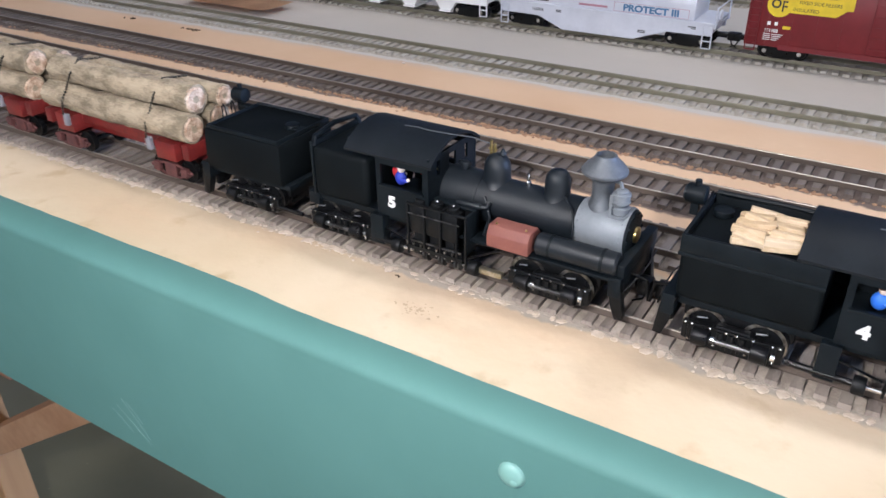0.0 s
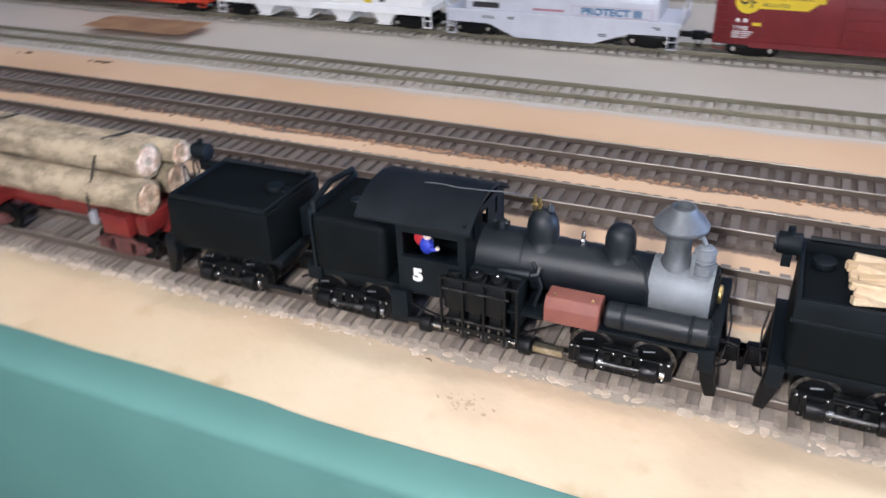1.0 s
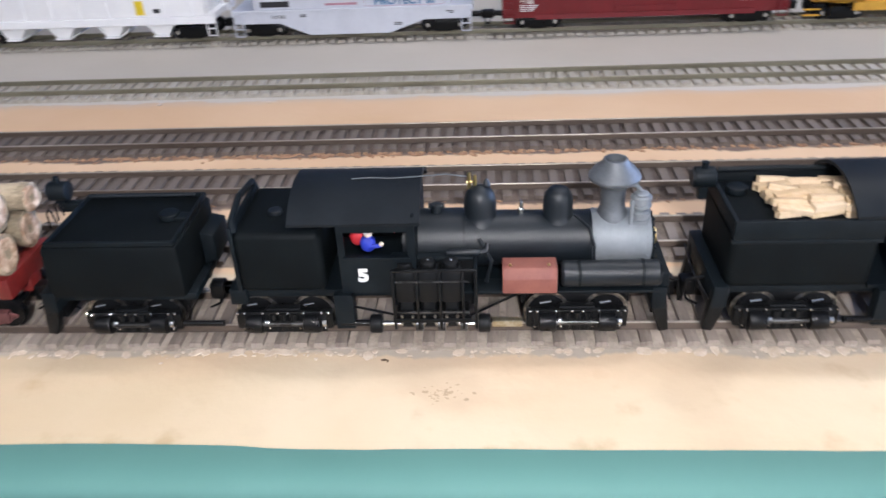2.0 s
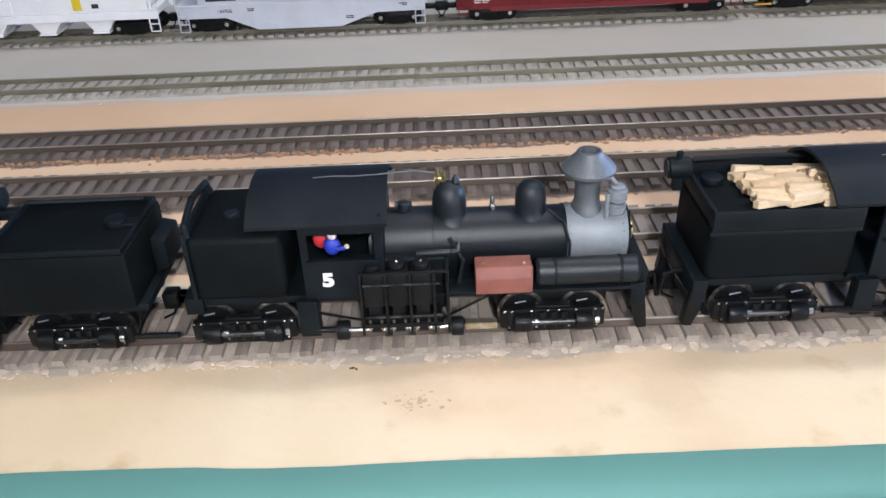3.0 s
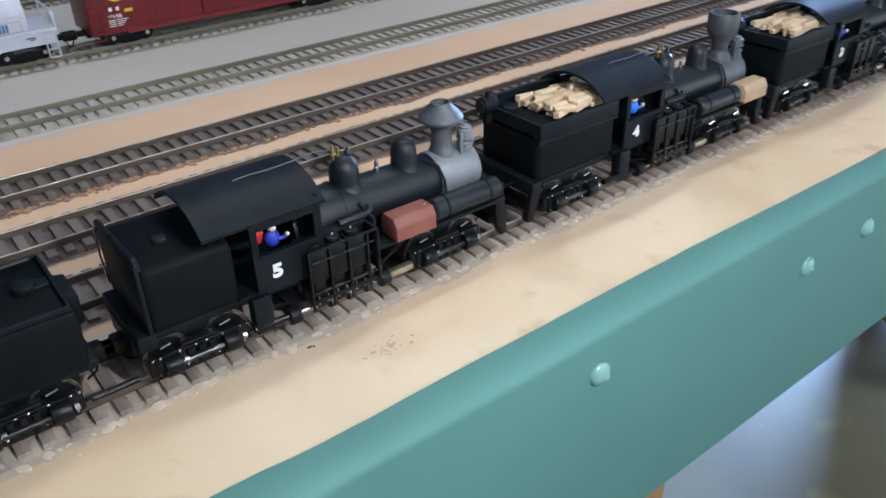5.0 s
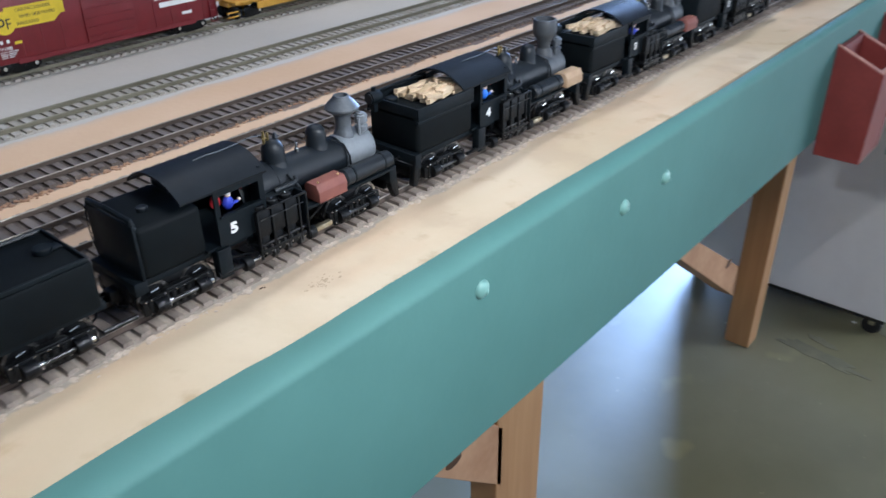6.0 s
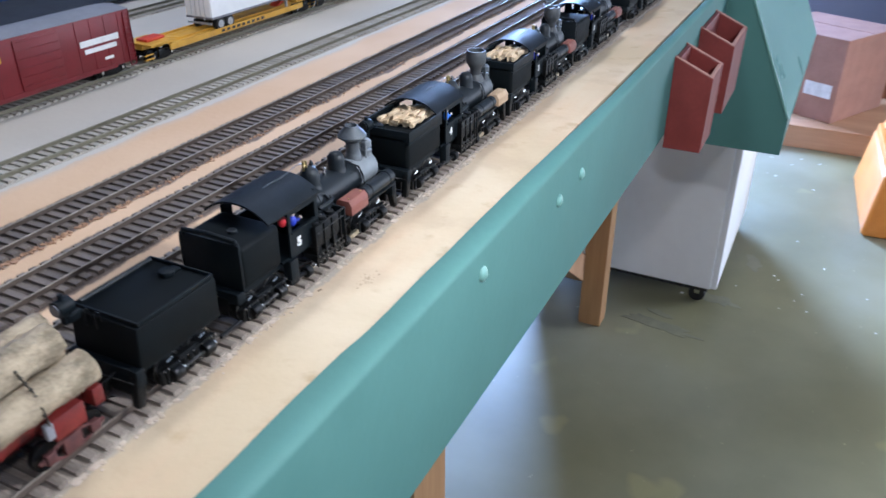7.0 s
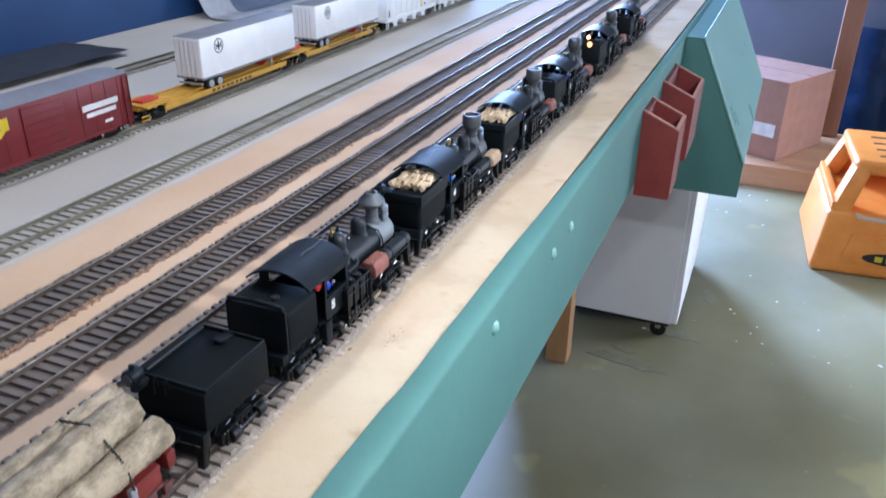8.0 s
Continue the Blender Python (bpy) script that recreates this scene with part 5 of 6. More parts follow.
def roller_truck(parent, x):
    t = part("truck", Shape().box(x - 0.003, x + 0.003, -0.010, 0.010, 0.008, 0.0118, 0.0004), M_DEEP, parent)
    for dx in (-0.0100, 0.0100):
        wheelset(t, x + dx, 0.0048, gear=False)
        part("axle_cap", Shape().cyl((x + dx, -0.0137, 0.0092), (x + dx, -0.0128, 0.0092), 0.0013, seg=12), M_STEEL, t, "bright axle cap")
    for y in (-0.0128, 0.0112):
        part("side_frame", Shape().prism([(x - 0.0135, 0.0075), (x - 0.0135, 0.0108), (x - 0.005, 0.0126), (x + 0.005, 0.0126), (x + 0.0135, 0.0108), (x + 0.0135, 0.0075), (x + 0.004, 0.0052), (x - 0.004, 0.0052)], 'y', y, y + 0.0016, 0.0003), M_DEEP, t)
    return t


def end_ladder(parent, x, y, z0, z1, material):
    s = Shape()
    for dx in (-0.0028, 0.0028):
        s.box(x + dx - 0.0003, x + dx + 0.0003, y - 0.0004, y + 0.0004, z0, z1)
    k = int((z1 - z0) / 0.0040) + 1
    for i in range(k):
        z = z0 + (z1 - z0) * i / (k - 1)
        s.box(x - 0.0028, x + 0.0028, y - 0.0004, y + 0.0004, z - 0.0003, z + 0.0003)
    return part("ladder", s, material, parent, smooth=0)


def coil_car(xc, length, paint, label, lettered):
    c = yard_thing("covered_coil_car", label, "model freight car", xc)
    h = length / 2
    belly = [(-h + 0.002, 0.0205), (-h + 0.002, 0.0140), (-h + 0.030, 0.0140), (-h + 0.048, 0.0062), (h - 0.052, 0.0062), (h - 0.030, 0.0140), (h - 0.002, 0.0140), (h - 0.002, 0.0205)]
    part("side_girder", Shape().prism(belly, 'y', -0.0168, -0.0150, 0.0002), paint, c, smooth=0)
    part("side_girder", Shape().prism(belly, 'y', 0.0150, 0.0168, 0.0002), paint, c, smooth=0)
    part("underframe", Shape().box(-h + 0.004, h - 0.004, -0.0150, 0.0150, 0.0135, 0.0175), paint, c, smooth=0)
    part("top_sill", Shape().box(-h + 0.001, h - 0.001, -0.0176, 0.0176, 0.0205, 0.0222, 0.0003), paint, c, smooth=0)
    hood = [(-0.0160, 0.0222), (-0.0160, 0.0315)] + [(-0.0160 * math.cos(a), 0.0315 + 0.0125 * math.sin(a)) for a in [math.pi * i / 14 for i in range(1, 14)]] + [(0.0160, 0.0315), (0.0160, 0.0222)]
    hd = part("hood", Shape().prism(hood, 'x', -h + 0.014, h - 0.014, 0.0005), paint, c)
    for d in (-1, 1):
        x = d * (h - 0.0005)
        part("end_platform", Shape().box(min(x, x - d * 0.012), max(x, x - d * 0.012), -0.0160, 0.0160, 0.0188, 0.0204, 0.0002), paint, c, smooth=0)
        part("end_rail", Shape().tube([(x, -0.0160, 0.0184), (x, -0.0160, 0.0310), (x, 0.0160, 0.0310), (x, 0.0160, 0.0184)], 0.0005, 6), paint, c)
        end_ladder(c, d * (h - 0.0045), -0.0175, 0.0065, 0.0200, paint)
        s = Shape()
        s.cyl((x, -0.008, 0.026), (x + d * 0.001, -0.008, 0.026), 0.003, seg=16)
        part("brake_wheel", s, paint, c)
        roller_truck(c, d * (h - 0.0185))
        coupler(c, x - d * 0.002, d)
    if lettered:
        lettering("word", "PROTECT III", 0.0056, side_text(0.033, -0.01612, 0.0252), M_INKBLUE, c, "blue lettering", squeeze=1.22, bold=0.00022)
        fr = Shape()
        for x0, x1, z0, z1 in ((0.0085, 0.0575, 0.0226, 0.0228), (0.0085, 0.0575, 0.0281, 0.0283), (0.0085, 0.0087, 0.0228, 0.0281), (0.0573, 0.0575, 0.0228, 0.0281)):
            fr.box(x0, x1, -0.01612, -0.0158, z0, z1)
        part("lettering_frame", fr, M_INKPINK, c, "thin pink frame line", smooth=0)
        lettering("number", "165906", 0.0030, side_text(-0.0455, -0.01690, 0.0178), M_INK, c, "black car number")
        part("logo_bar", Shape().box(-0.0560, -0.0380, -0.01612, -0.0158, 0.0236, 0.0270), M_INK, c, "black plain emblem bar", smooth=0)
        part("name_bar", Shape().box(-0.0160, 0.0040, -0.01612, -0.0158, 0.0238, 0.0252), M_INKPINK, c, "small dull pink bar of unreadable writing", smooth=0)
        for i, (x, z, w) in enumerate(((-0.032, 0.0184, 0.004), (-0.032, 0.0174, 0.004), (0.026, 0.0120, 0.005), (0.026, 0.0110, 0.005), (0.058, 0.0182, 0.005), (0.060, 0.0172, 0.003))):
            part("small_print", Shape().box(x, x + w, -0.01690, -0.0166, z, z + 0.0006), M_INK, c, "tiny bar of unreadable print", smooth=0)
    return c


def hopper_car(xc, length, label):
    """Covered hopper: smooth side over a bright sill, outlet pockets below, ribs, hatches on top."""
    c = yard_thing("covered_hopper", label, "model freight car", xc)
    h = length / 2
    side = [(-h + 0.008, 0.0200), (-h + 0.004, 0.0440), (h - 0.004, 0.0440), (h - 0.008, 0.0200)]
    body = part("body", Shape().prism(side, 'y', -0.0160, 0.0160, 0.0006), M_WHITE, c)
    part("roof", Shape().prism([(-0.0162, 0.0440), (-0.0120, 0.0468), (0.0, 0.0478), (0.0120, 0.0468), (0.0162, 0.0440)], 'x', -h + 0.004, h - 0.004), M_WHITE, c)
    for d in (-1, 1):
        part("side_sill", Shape().box(-h + 0.002, h - 0.002, d * 0.0160 - 0.0012, d * 0.0160 + 0.0012, 0.0152, 0.0200, 0.0004), M_WHITE, c, smooth=0)
    part("floor_plate", Shape().box(-h + 0.004, h - 0.004, -0.0148, 0.0148, 0.0160, 0.0198), M_WHITE, c, smooth=0)
    for i in range(9):
        x = -h + 0.016 + (length - 0.032) * i / 8
        part("side_rib", Shape().box(x - 0.0005, x + 0.0005, -0.0166, -0.0159, 0.0200, 0.0432), M_WHITE, body, smooth=0)
    for i in range(4):
        x = (i - 1.5) * length * 0.185
        q = Shape().prism([(x - 0.0105, 0.0160), (x + 0.0105, 0.0160), (x + 0.0042, 0.0078), (x - 0.0042, 0.0078)], 'y', -0.0130, 0.0130, 0.0004)
        q.box(x - 0.0052, x + 0.0052, -0.0140, 0.0140, 0.0068, 0.0080, 0.0003)
        part("outlet_pocket", q, M_WHITE, c, smooth=0)
    for i in range(5):
        x = (i - 2) * length * 0.17
        part("roof_hatch", Shape().cyl((x, 0, 0.0472), (x, 0, 0.0492), 0.0052, seg=18, bev=0.0004), M_WHITE, c)
    part("stripe", Shape().box(h - 0.052, h - 0.046, -0.01625, -0.0158, 0.0215, 0.0300), M_LOGO, c, "small pale yellow stripe", smooth=0)
    part("data_bar", Shape().box(h - 0.040, h - 0.036, -0.01625, -0.0158, 0.0225, 0.0250), M_INK, c, "small black data bar", smooth=0)
    part("data_bar", Shape().box(-h + 0.010, -h + 0.014, -0.01625, -0.0158, 0.0220, 0.0300), M_INK, c, "small black data bar", smooth=0)
    for d in (-1, 1):
        end_ladder(c, d * (h - 0.0045), -0.0174, 0.0080, 0.0430, M_WHITE)
        roller_truck(c, d * (h - 0.0185))
        coupler(c, d * (h - 0.002), d)
        for y in (-0.0144, 0.0144):
            part("end_post", Shape().box(d * h - d * 0.006 - 0.0006, d * h - d * 0.006 + 0.0006, y - 0.0006, y + 0.0006, 0.0160, 0.0440), M_WHITE, c, smooth=0)
    return c


coil_car(-0.0600, 0.1500, M_SILVERCAR, "pale grey covered coil car with blue lettering on the yard track", True)
hopper_car(-0.2310, 0.1750, "white covered hopper car on the yard track")


def boxcar(xc, length, paint, label, lettered):
    c = yard_thing("boxcar", label, "model boxcar", xc)
    h = length / 2
    part("body", Shape().box(-h, h, -0.0170, 0.0170, 0.0126, 0.0520, 0.0006), paint, c)
    part("roof", Shape().prism([(-0.0176, 0.0520), (0.0176, 0.0520), (0.0, 0.0545)], 'x', -h, h), M_GREYROOF, c)
    part("side_sill", Shape().box(-h + 0.02, h - 0.02, -0.0174, -0.0171, 0.0116, 0.0145), paint, c, smooth=0)
    dr = part("door", Shape().box(-0.018, 0.018, -0.0182, -0.0171, 0.0150, 0.0500, 0.0004), paint, c)
    for i in range(6):
        part("door_rib", Shape().box(-0.017, 0.017, -0.0187, -0.0181, 0.018 + 0.006 * i, 0.0186 + 0.006 * i), paint, dr, smooth=0)
    for i in range(12):
        x = -h + 0.012 + i * (length - 0.024) / 11
        if abs(x) > 0.02:
            part("side_rib", Shape().box(x - 0.0003, x + 0.0003, -0.01725, -0.0169, 0.0135, 0.0510), paint, c, smooth=0)
    for d in (-1, 1):
        end_ladder(c, d * (h - 0.004), -0.0176, 0.0100, 0.0500, paint)
        roller_truck(c, d * (h - 0.0220))
        coupler(c, d * (h - 0.002), d)
        part("draft_sill", Shape().box(min(d * h, d * (h - 0.03)), max(d * h, d * (h - 0.03)), -0.004, 0.004, 0.0095, 0.0147), M_DEEP, c, smooth=0)
    if lettered:
        s = Shape()
        s.cyl((-h + 0.0170, -0.01755, 0.0374), (-h + 0.0170, -0.0171, 0.0374), 0.0070, seg=32)
        s.prism([(-h + 0.0190, 0.0462), (-h + 0.0560, 0.0462), (-h + 0.0560, 0.0375), (-h + 0.0530, 0.0375), (-h + 0.0480, 0.0334), (-h + 0.0190, 0.0334)], 'y', -0.01752, -0.0171)
        part("logo_panel", s, M_LOGO, c, "yellow disc and panel emblem", smooth=0)
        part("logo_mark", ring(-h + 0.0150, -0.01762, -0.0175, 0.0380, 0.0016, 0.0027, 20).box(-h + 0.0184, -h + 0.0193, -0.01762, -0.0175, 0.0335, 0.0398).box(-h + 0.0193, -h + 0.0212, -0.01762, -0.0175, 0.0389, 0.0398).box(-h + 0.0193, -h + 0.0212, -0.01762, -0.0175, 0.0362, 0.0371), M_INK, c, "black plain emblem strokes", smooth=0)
        for x, z, word in ((0.0365, 0.0437, "CAR-PAC LOADER"), (0.0385, 0.0397, "FIXED SIDE FILLERS"), (0.0315, 0.0355, "INSULATED")):
            lettering("word", word, 0.0027, side_text(-h + x, -0.01758, z), M_INK, c, "black lettering on yellow", squeeze=1.0)
        for x in (0.0118, 0.0158):
            part("mark_bar", Shape().box(-h + x, -h + x + 0.0018, -0.01735, -0.0168, 0.0254, 0.0274), M_NUMBER, c, "white plain reporting mark bar", smooth=0)
        lettering("number", "661102", 0.0026, side_text(-h + 0.0145, -0.01738, 0.0222), M_NUMBER, c, "white car number", bold=0.0001)
        for i in range(4):
            part("small_print", Shape().box(-h + 0.0105, -h + 0.0145, -0.01735, -0.0168, 0.0200 - 0.0011 * i, 0.0204 - 0.0011 * i).box(-h + 0.0152, -h + 0.0215 - 0.001 * i, -0.01735, -0.0168, 0.0200 - 0.0011 * i, 0.0204 - 0.0011 * i), M_NUMBER, c, "tiny bars of unreadable print", smooth=0)
        part("small_panel", Shape().box(-h + 0.0205, -h + 0.0250, -0.01735, -0.0168, 0.0238, 0.0255), M_LOGO, c, "small yellow panel", smooth=0)
        part("name_bar", Shape().box(h - 0.050, h - 0.014, -0.01735, -0.0168, 0.0325, 0.0368), M_NUMBER, c, "white plain name bar", smooth=0)
        part("name_bar", Shape().box(h - 0.047, h - 0.017, -0.01735, -0.0168, 0.0272, 0.0305), M_NUMBER, c, "white plain name bar", smooth=0)
        part("small_print", Shape().box(h - 0.030, h - 0.022, -0.01735, -0.0168, 0.0195, 0.0215), M_NUMBER, c, "small white square of unreadable print", smooth=0)
    return c


boxcar(0.1175, 0.1700, M_BOXRED, "dark red insulated boxcar with yellow emblem on the yard track", True)
boxcar(-0.4140, 0.1720, M_ORANGERED, "plain orange-red boxcar at the yard's end", False)


def spine_car(xc, length):
    c = yard_thing("spine_flatcar", "yellow articulated spine flatcar with orange-red hitch", "model flatcar", xc)
    h = length / 2
    sill = [(-h, 0.0140), (-h, 0.0185), (-h + 0.03, 0.0185), (-h + 0.045, 0.0150), (h - 0.045, 0.0150), (h - 0.03, 0.0185), (h, 0.0185), (h, 0.0140), (h - 0.034, 0.0120), (h - 0.048, 0.0085), (-h + 0.048, 0.0085), (-h + 0.034, 0.0120)]
    part("spine", Shape().prism(sill, 'y', -0.0060, 0.0060, 0.0004), M_YELLOW, c, smooth=0)
    for d in (-1, 1):
        part("side_apron", Shape().box(-h + 0.030, h - 0.030, min(d * 0.0060, d * 0.0170), max(d * 0.0060, d * 0.0170), 0.0125, 0.0140, 0.0003), M_YELLOW, c, smooth=0)
        part("edge_rail", Shape().box(-h + 0.020, h - 0.020, d * 0.0165 - 0.0006, d * 0.0165 + 0.0006, 0.0110, 0.0158, 0.0002), M_YELLOW, c, smooth=0)
        part("end_deck", Shape().box(min(d * h, d * (h - 0.028)), max(d * h, d * (h - 0.028)), -0.0160, 0.0160, 0.0170, 0.0188, 0.0003), M_YELLOW, c, smooth=0)
        s = Shape()
        for a in (0.0, 0.006):
            s.box(d * h - d * 0.006 - 0.0004, d * h - d * 0.006 + 0.0004, -0.0165, -0.0160, 0.0085, 0.0185)
        s.box(d * h - 0.009, d * h + 0.001, -0.0168, -0.0160, 0.0085, 0.0095).box(d * h - 0.009, d * h + 0.001, -0.0168, -0.0160, 0.0120, 0.0128)
        part("step", s, M_YELLOW, c, smooth=0)
        roller_truck(c, d * (h - 0.0140))
    part("hitch", Shape().prism([(h - 0.046, 0.0150), (h - 0.026, 0.0255), (h - 0.022, 0.0255), (h - 0.022, 0.0188), (h - 0.030, 0.0188)], 'y', -0.0050, 0.0050, 0.0004), M_ORANGERED, c, "orange-red trailer hitch", smooth=0)
    part("collapsed_hitch", Shape().box(-h + 0.006, -h + 0.026, -0.0060, 0.0060, 0.0188, 0.0212, 0.0006), M_ORANGERED, c, "folded orange-red hitch")
    for i in range(9):
        part("small_print", Shape().box(-0.030 + 0.007 * i, -0.0255 + 0.007 * i, -0.01722, -0.0168, 0.0122, 0.0146), M_INK, c, "black bar of unreadable print", smooth=0)
    return c


def trailer(xc, length, rear):
    t = yard_thing("semi_trailer", "plain white semi-trailer with grey roof on a spine car", "model trailer", xc, "semi-trailers")
    h = length / 2
    z0, z1 = 0.0250, 0.0605
    part("van_body", Shape().box(-h, h, -0.0148, 0.0148, z0, z1, 0.0007), M_WHITE, t)
    part("roof", Shape().box(-h + 0.0004, h - 0.0004, -0.0144, 0.0144, z1, z1 + 0.0006, 0.0002), M_GREYROOF, t)
    part("bottom_rail", Shape().box(-h, h, -0.0151, 0.0151, z0 - 0.0012, z0 + 0.0006, 0.0002), M_GREYROOF, t)
    rx = rear * (h - 0.018)
    for dx in (-0.0063, 0.0063):
        for y in (-0.0136, 0.0082):
            w = part("tyre", Shape().cyl((rx + dx, y, 0.0184), (rx + dx, y + 0.0054, 0.0184), 0.0056, seg=26, bev=0.0006), M_RUBBER, t)
            part("rim", Shape().cyl((rx + dx, y - 0.0003, 0.0184), (rx + dx, y + 0.001, 0.0184), 0.0034, seg=20).cyl((rx + dx, y - 0.0008, 0.0184), (rx + dx, y, 0.0184), 0.0014, seg=12), M_RIM, w, "pale wheel rim")
    part("suspension", Shape().box(rx - 0.012, rx + 0.012, -0.0080, 0.0080, 0.0195, z0 - 0.0012), M_DEEP, t, smooth=0)
    lx = -rear * (h - 0.042)
    s = Shape()
    for y in (-0.0115, 0.0115):
        s.box(lx - 0.0010, lx + 0.0010, y - 0.0010, y + 0.0010, 0.0145, z0)
        s.tube([(lx - 0.005, y, z0 - 0.001), (lx, y, 0.0190)], 0.0004, 6)
    s.box(lx - 0.0006, lx + 0.0006, -0.0115, 0.0115, 0.0200, 0.0212)
    part("landing_leg", s, M_RIM, t, smooth=0)
    s = Shape()
    xe = rear * h
    for y0, y1 in ((-0.0138, -0.0003), (0.0003, 0.0138)):
        s.box(min(xe, xe + rear * 0.0004), max(xe, xe + rear * 0.0004), y0, y1, z0 + 0.001, z1 - 0.0015)
    part("rear_door", s, M_WHITE, t, smooth=0)
    s = Shape()
    for y in (-0.0075, -0.0025, 0.0025, 0.0075):
        s.cyl((xe + rear * 0.0006, y, z0 + 0.001), (xe + rear * 0.0006, y, z1 - 0.002), 0.0003, seg=6)
    part("door_rod", s, M_RIM, t)
    part("bumper", Shape().box(min(xe - 0.001, xe + 0.001), max(xe - 0.001, xe + 0.001), -0.0130, 0.0130, 0.0195, 0.0208).box(xe - 0.0006, xe + 0.0006, -0.0062, -0.0052, 0.0228, z0).box(xe - 0.0006, xe + 0.0006, 0.0052, 0.0062, 0.0228, z0), M_RIM, t, smooth=0)
    ex = rear * (h - 0.026)
    s = Shape()
    for k in range(28):
        a0, a1 = 2 * math.pi * k / 28, 2 * math.pi * (k + 1) / 28
        q = [s.bm.verts.new((ex + r * math.cos(a), -0.01492, 0.0505 + r * math.sin(a))) for r, a in ((0.0068, a0), (0.0068, a1), (0.0057, a1), (0.0057, a0))]
        s.bm.faces.new(q)
    s.box(ex - 0.0042, ex + 0.0042, -0.01495, -0.0147, 0.0497, 0.0513).box(ex - 0.0010, ex + 0.0010, -0.01495, -0.0147, 0.0462, 0.0548)
    s.box(ex - 0.0042, ex - 0.0030, -0.01495, -0.0147, 0.0478, 0.0532).box(ex + 0.0030, ex + 0.0042, -0.01495, -0.0147, 0.0478, 0.0532)
    part("round_emblem", s, M_INK, t, "plain black ring emblem", smooth=0)
    return t


for xa, xb, ta, tb in ((0.2200, 0.4465, 0.2960, 0.4490), (0.4475, 0.6420, 0.4930, 0.6440)):
    spine_car((xa + xb) / 2, xb - xa)
    trailer((ta + tb) / 2, tb - ta, -1)
hopper_car(0.742, 0.164, "white covered hopper car far along the yard track")
hopper_car(0.916, 0.164, "white covered hopper car far along the yard track")

# ---------------------------------------------------------------- loose bits on the table
s = Shape()
for i in range(15):
    for j in range(6):
        s.bm.verts.new((-0.40 + 0.092 * i / 14, 0.236 + 0.034 * j / 5 + 0.003 * noise.noise((i * 0.5, j, 0)), 0.0050 + 0.0008 * noise.noise((i * 0.4, j * 0.7, 3))))
s.bm.verts.ensure_lookup_table()
for i in range(14):
    for j in range(5):
        s.bm.faces.new([s.bm.verts[a * 6 + b] for a, b in ((i, j), (i + 1, j), (i + 1, j + 1), (i, j + 1))])
bmesh.ops.solidify(s.bm, geom=s.bm.faces[:], thickness=0.0050)
tagged(part("cork_slab", s, M_SLAB), label="rough tan cork slab lying on the grey yard", category="slab")

def curled_sheet(lift, u0, u1, v0):
    """Sheet lying on the table with a rounded corner, curling up the wall."""
    q = Shape()
    for i in range(25):
        for j in range(13):
            v = v0 + (1 - v0) * j / 12
            left = 0.652 + 0.050 * max(0.0, 1 - v / 0.35) ** 2
            x = left + (1.12 - left) * (u0 + (u1 - u0) * i / 24)
            q.bm.verts.new((x, 0.503 + 0.104 * v, 0.003 + lift + 0.13 * max(0.0, v - 0.55) ** 2 / 0.2 + 0.004 * math.sin(x * 14) * v))
    q.bm.verts.ensure_lookup_table()
    for i in range(24):
        for j in range(12):
            q.bm.faces.new([q.bm.verts[c * 13 + d] for c, d in ((i, j), (i + 1, j), (i + 1, j + 1), (i, j + 1))])
    bmesh.ops.solidify(q.bm, geom=q.bm.faces[:], thickness=0.0008)
    return q


sheet = tagged(part("plastic_sheet", curled_sheet(0.0, 0.0, 1.0, 0.0), M_PAPER), label="curled white plastic sheet at the back of the layout", category="sheet")
part("printed_panel", curled_sheet(0.0012, 0.14, 0.62, 0.45), M_PRINT, sheet, "grey-blue printed area")

s = Shape()
for i in range(21):
    for j in range(8):
        s.bm.verts.new((0.10 + 0.332 * i / 20 + (0.002 * noise.noise((j * 0.9, 3, 0)) if i == 20 else 0), 0.507 + 0.100 * j / 7 + (0.0015 * noise.noise((i * 0.7, 8, 0)) if j == 0 else 0), 0.0068 + 0.0006 * noise.noise((i * 0.3, j * 0.4, 6))))
s.bm.verts.ensure_lookup_table()
for i in range(20):
    for j in range(7):
        s.bm.faces.new([s.bm.verts[c * 8 + d] for c, d in ((i, j), (i + 1, j), (i + 1, j + 1), (i, j + 1))])
bmesh.ops.solidify(s.bm, geom=s.bm.faces[:], thickness=0.0064)
tagged(part("road_slab", s, M_ROAD), label="flat dark grey roadway slab lying on the layout", category="slab")


def crumbs(name, count, place, size, material, label, seed, flat=0.5, z=0.0):
    rnd = random.Random(seed)
    s = Shape()
    for _ in range(count):
        x, y = place(rnd)
        r = size * rnd.uniform(0.4, 1.3)
        q = bmesh.ops.create_icosphere(s.bm, subdivisions=1, radius=r)
        sx, sy, a = rnd.uniform(0.7, 1.8), rnd.uniform(0.6, 1.2), rnd.uniform(0, 3.1)
        for v in q["verts"]:
            p = Matrix.Rotation(a, 3, 'Z') @ Vector((v.co.x * sx, v.co.y * sy, v.co.z * flat))
            k = 1 + 0.25 * noise.noise(p * 900 + Vector((x * 50, y * 50, 0)))
            v.co = Vector((x, y, z + r * flat * 0.4)) + p * k
    return tagged(part(name, s, material), label=label, category="debris", kind="stuff")


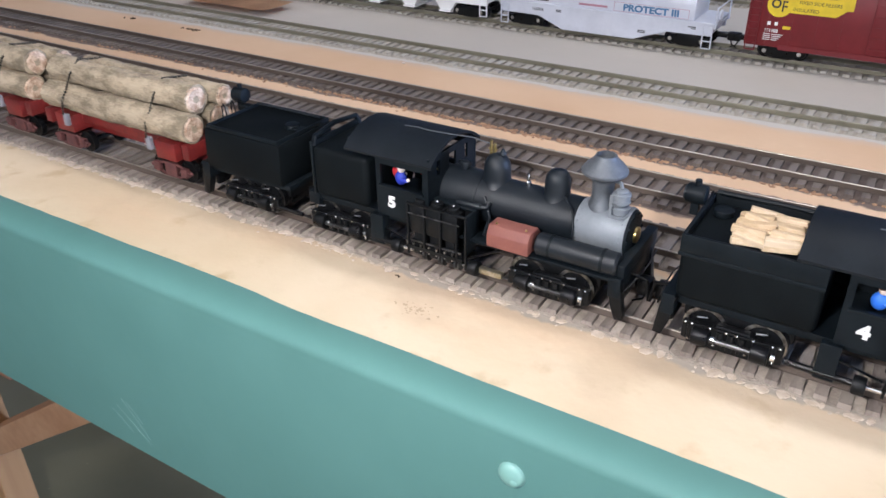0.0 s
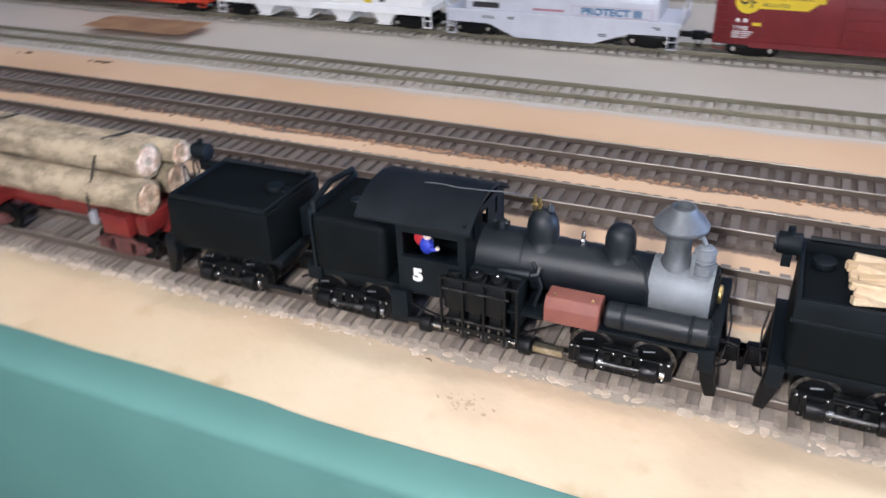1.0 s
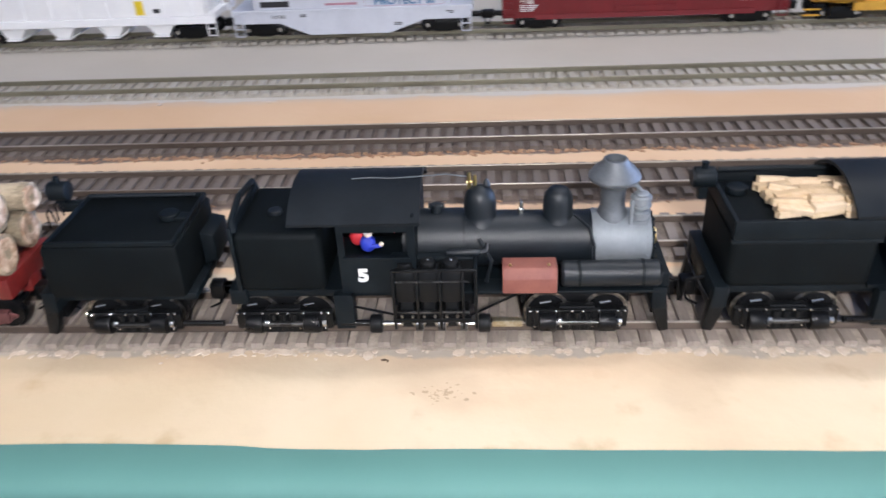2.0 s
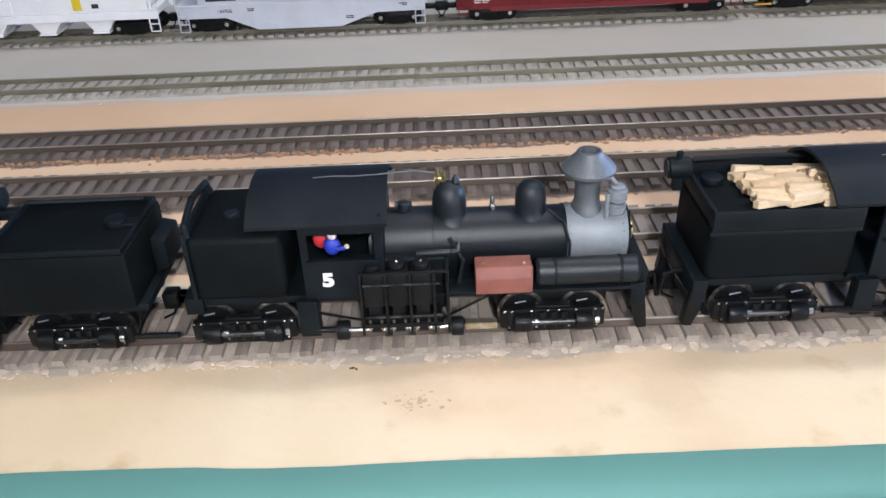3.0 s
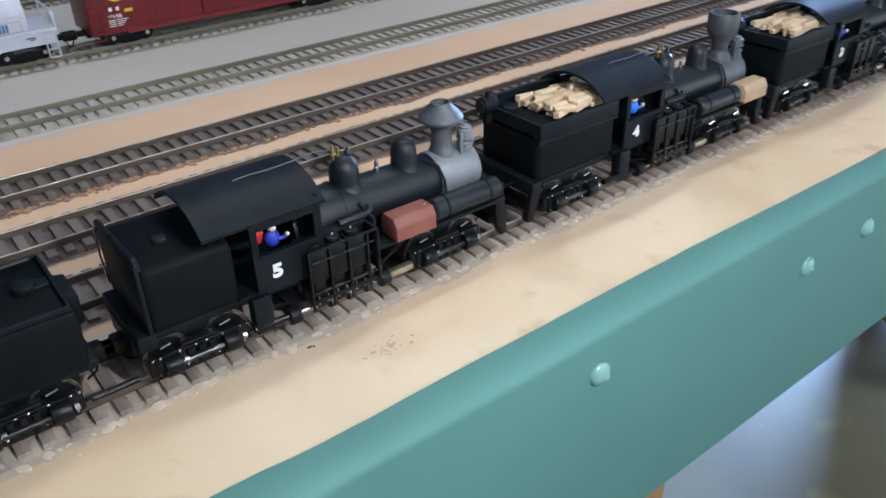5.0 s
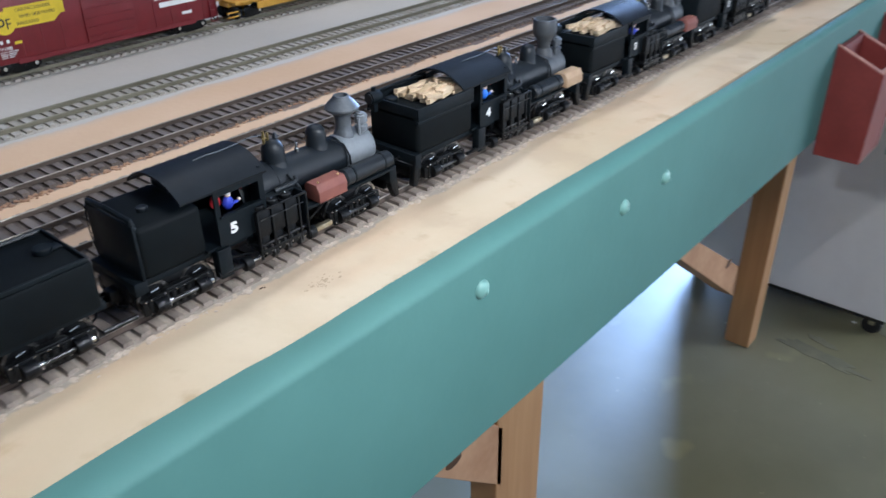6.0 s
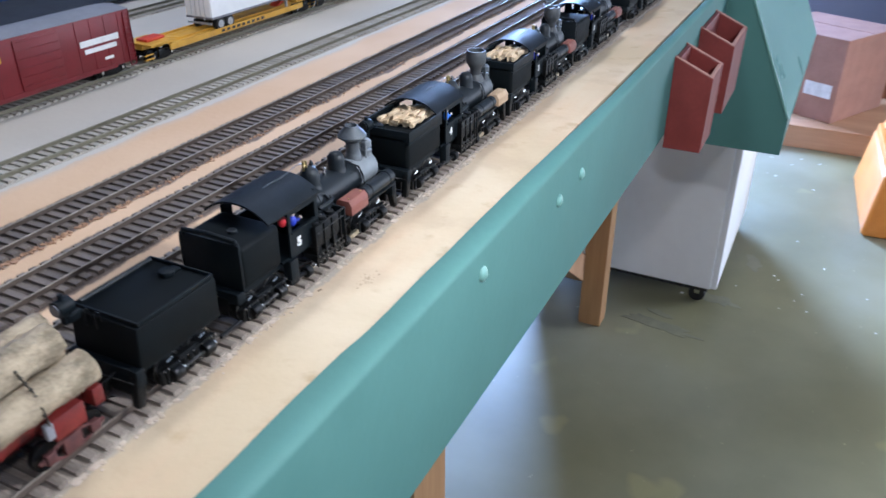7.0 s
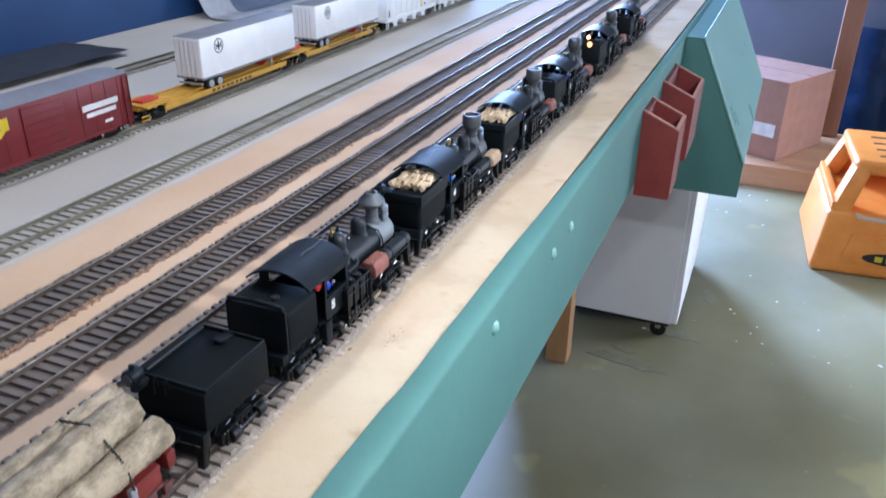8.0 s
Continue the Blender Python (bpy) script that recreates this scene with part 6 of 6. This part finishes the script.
crumbs("plaster_flakes", 300, lambda r: (r.uniform(-0.40, 0.50), -0.0160 - abs(r.gauss(0, 0.0012))), 0.0015, M_PLASTER, "pale plaster flakes along the edge of the front ties", 15, 0.22)
crumbs("plaster_crumbs", 420, lambda r: (r.uniform(-0.5, 0.9), -0.0160 - abs(r.gauss(0, 0.0018))), 0.0005, M_PLASTER, "pale plaster crumbs along the front track's ties", 5)
crumbs("glue_crumbs", 750, lambda r: (r.uniform(-0.5, 1.1) if r.random() < 0.4 else r.gauss(-0.05, 0.10), 0.1394 - 0.0165 - abs(r.gauss(0, 0.0018))), 0.0010, M_ROCK, "tan glue crumbs beside the third track", 6)
crumbs("glue_crumbs", 160, lambda r: (r.uniform(-0.5, 1.1), 0.0921 - 0.0165 - abs(r.gauss(0, 0.0012))), 0.0007, M_ROCK, "tan glue crumbs beside the second track", 7)
crumbs("dark_crumbs", 6, lambda r: (-0.0060 + r.uniform(-0.0009, 0.0009), -0.0204 + r.uniform(-0.0005, 0.0005)), 0.00045, M_DEBRIS, "small dark crumb on the tan tabletop", 8)
crumbs("brown_smudge", 55, lambda r: (0.0110 + r.gauss(0, 0.0034), -0.0345 + r.gauss(0, 0.0017)), 0.00042, M_SMUDGE, "faint brown specks on the tan tabletop", 9, 0.15)
crumbs("dark_crumbs", 13, lambda r: ((-0.330 if r.random() < 0.65 else -0.400) + r.gauss(0, 0.0042), 0.183 + r.gauss(0, 0.0008)), 0.0014, M_DEBRIS, "dark flakes beside the grey track", 10)
crumbs("white_flecks", 10, lambda r: (r.choice([-0.088, -0.088, 0.06, -0.15]) + r.gauss(0, 0.0016), 0.191 + r.gauss(0, 0.0005)), 0.0010, M_PLASTER, "small white flecks beside the grey track", 11)
crumbs("floor_flecks", 30, lambda r: (r.uniform(1.3, 2.4), r.gauss(-0.28, 0.20)), 0.0034, M_FLECK, "small white flecks on the concrete floor", 21, 0.25, FLOOR)

# ---------------------------------------------------------------- tracks, pieces last
TIE_PITCH, TIE_W = 0.0062, 0.0036


def tie_mesh(name, w, half, z0, z1, material):
    s = Shape().box(-w / 2, w / 2, -half, half, z0, z1, 0.0)
    for v in s.bm.verts:
        if v.co.z > (z0 + z1) / 2:
            v.co.x *= 0.92
            v.co.y *= 0.99
    bmesh.ops.recalc_face_normals(s.bm, faces=s.bm.faces)
    me = bpy.data.meshes.new(name)
    s.bm.to_mesh(me)
    s.bm.free()
    me.materials.append(material)
    return me


def track(label, y, x0, x1, tie_mat, rail_mat, near0, near1, yaw=0.0, jitter=0.0, pitch=TIE_PITCH, seed=1):
    t = thing("track", label, "model track", (0, y, 0), group="layout tracks", kind="structure")
    t.rotation_euler = (0, 0, math.atan(yaw))
    rnd = random.Random(seed)
    for d in (-1, 1):
        s = Shape()
        yc = d * 0.00865
        prof = [(yc - 0.0007, 0.0020), (yc + 0.0007, 0.0020), (yc + 0.0007, 0.0021), (yc + 0.00025, 0.0022), (yc + 0.00025, 0.0038), (yc + 0.0005, 0.0040), (yc + 0.0005, RT - 0.0003), (yc - 0.0005, RT - 0.0003), (yc - 0.0005, 0.0040), (yc - 0.00025, 0.0038), (yc - 0.00025, 0.0022), (yc - 0.0007, 0.0021)]
        s.prism(prof, 'x', x0, x1)
        rail = part("rail", s, rail_mat, t, smooth=0)
        head = Shape().prism([(yc - 0.00040, RT - 0.0003), (yc + 0.00040, RT - 0.0003), (yc + 0.00028, RT), (yc - 0.00028, RT)], 'x', x0, x1)
        part("rail_head", head, M_RAILHEAD if rail_mat is M_RAIL else M_RAILHEADG, rail, "worn bright rail head", smooth=0)
    s = Shape()
    k = int((x1 - x0) / 0.010)
    bed = []
    for i in range(k + 1):
        x = x0 + (x1 - x0) * i / k
        e0 = -0.0146 - 0.0010 * noise.noise((x * 70, seed, 0)) - 0.0008 * noise.noise((x * 240, seed, 5))
        e1 = 0.0146 + 0.0010 * noise.noise((x * 70, seed, 9)) + 0.0008 * noise.noise((x * 240, seed, 3))
        h = 0.0007 + 0.0003 * noise.noise((x * 150, seed, 2))
        bed.append([s.bm.verts.new(p) for p in ((x, e0 - 0.0012, 0.0001), (x, e0, h), (x, e1, h), (x, e1 + 0.0012, 0.0001))])
    for p, q in zip(bed, bed[1:]):
        for c in range(3):
            s.bm.faces.new((p[c], p[c + 1], q[c + 1], q[c]))
    part("ballast_bed", s, {M_TIEF: M_BEDF, M_TIE0: M_BED0, M_TIE: M_BED2, M_TIEG: M_BEDG}[tie_mat], t)
    me = tie_mesh("tie", TIE_W, 0.0150, 0.0, 0.0021, tie_mat)
    far = Shape()
    n = int((x1 - x0) / pitch)
    for i in range(n):
        x = x0 + (i + 0.5) * pitch + rnd.uniform(-jitter, jitter)
        if near0 < x < near1:
            o = new("tie", me)
            o.parent = t
            o.location = (x, rnd.uniform(-jitter, jitter), rnd.uniform(-0.0002, 0.0))
            o.rotation_euler = (0, 0, rnd.uniform(-jitter, jitter) * 60)
        else:
            far.box(x - TIE_W / 2, x + TIE_W / 2, -0.0150, 0.0150, 0.0, 0.0020)
    tagged(part("far_ties", far, tie_mat, t, smooth=0), kind="stuff")
    return t


track("front track with dusty grey-brown ties", 0.0, -1.2, 1.45, M_TIEF, M_RAIL, -0.40, 1.45, jitter=0.0004, seed=1)
track("brown-tied track beside the front track", T1Y, -1.2, 1.45, M_TIE0, M_RAIL, -0.40, 1.45, jitter=0.0003, seed=2)
track("dark brown tied middle track", T2Y, -1.2, 1.45, M_TIE, M_RAIL, -0.55, 1.30, jitter=0.0002, seed=3)
track("dark brown tied track with crumbs beside it", T3Y, -1.2, 1.45, M_TIE, M_RAIL, -0.60, 1.25, jitter=0.0002, seed=4)
track("grey painted track in the yard", T4Y, -1.2, 1.45, M_TIEG, M_RAILG, -0.60, 1.20, jitter=0.0003, seed=5)
track("grey painted track under the yard cars", T5Y, -1.2, 1.45, M_TIEG, M_RAILG, -0.60, 1.20, yaw=YA, jitter=0.0003, seed=6)
track("grey painted track at the back", 0.455, -1.2, 1.45, M_TIEG, M_RAILG, 0.30, 1.0, jitter=0.0003, seed=7)
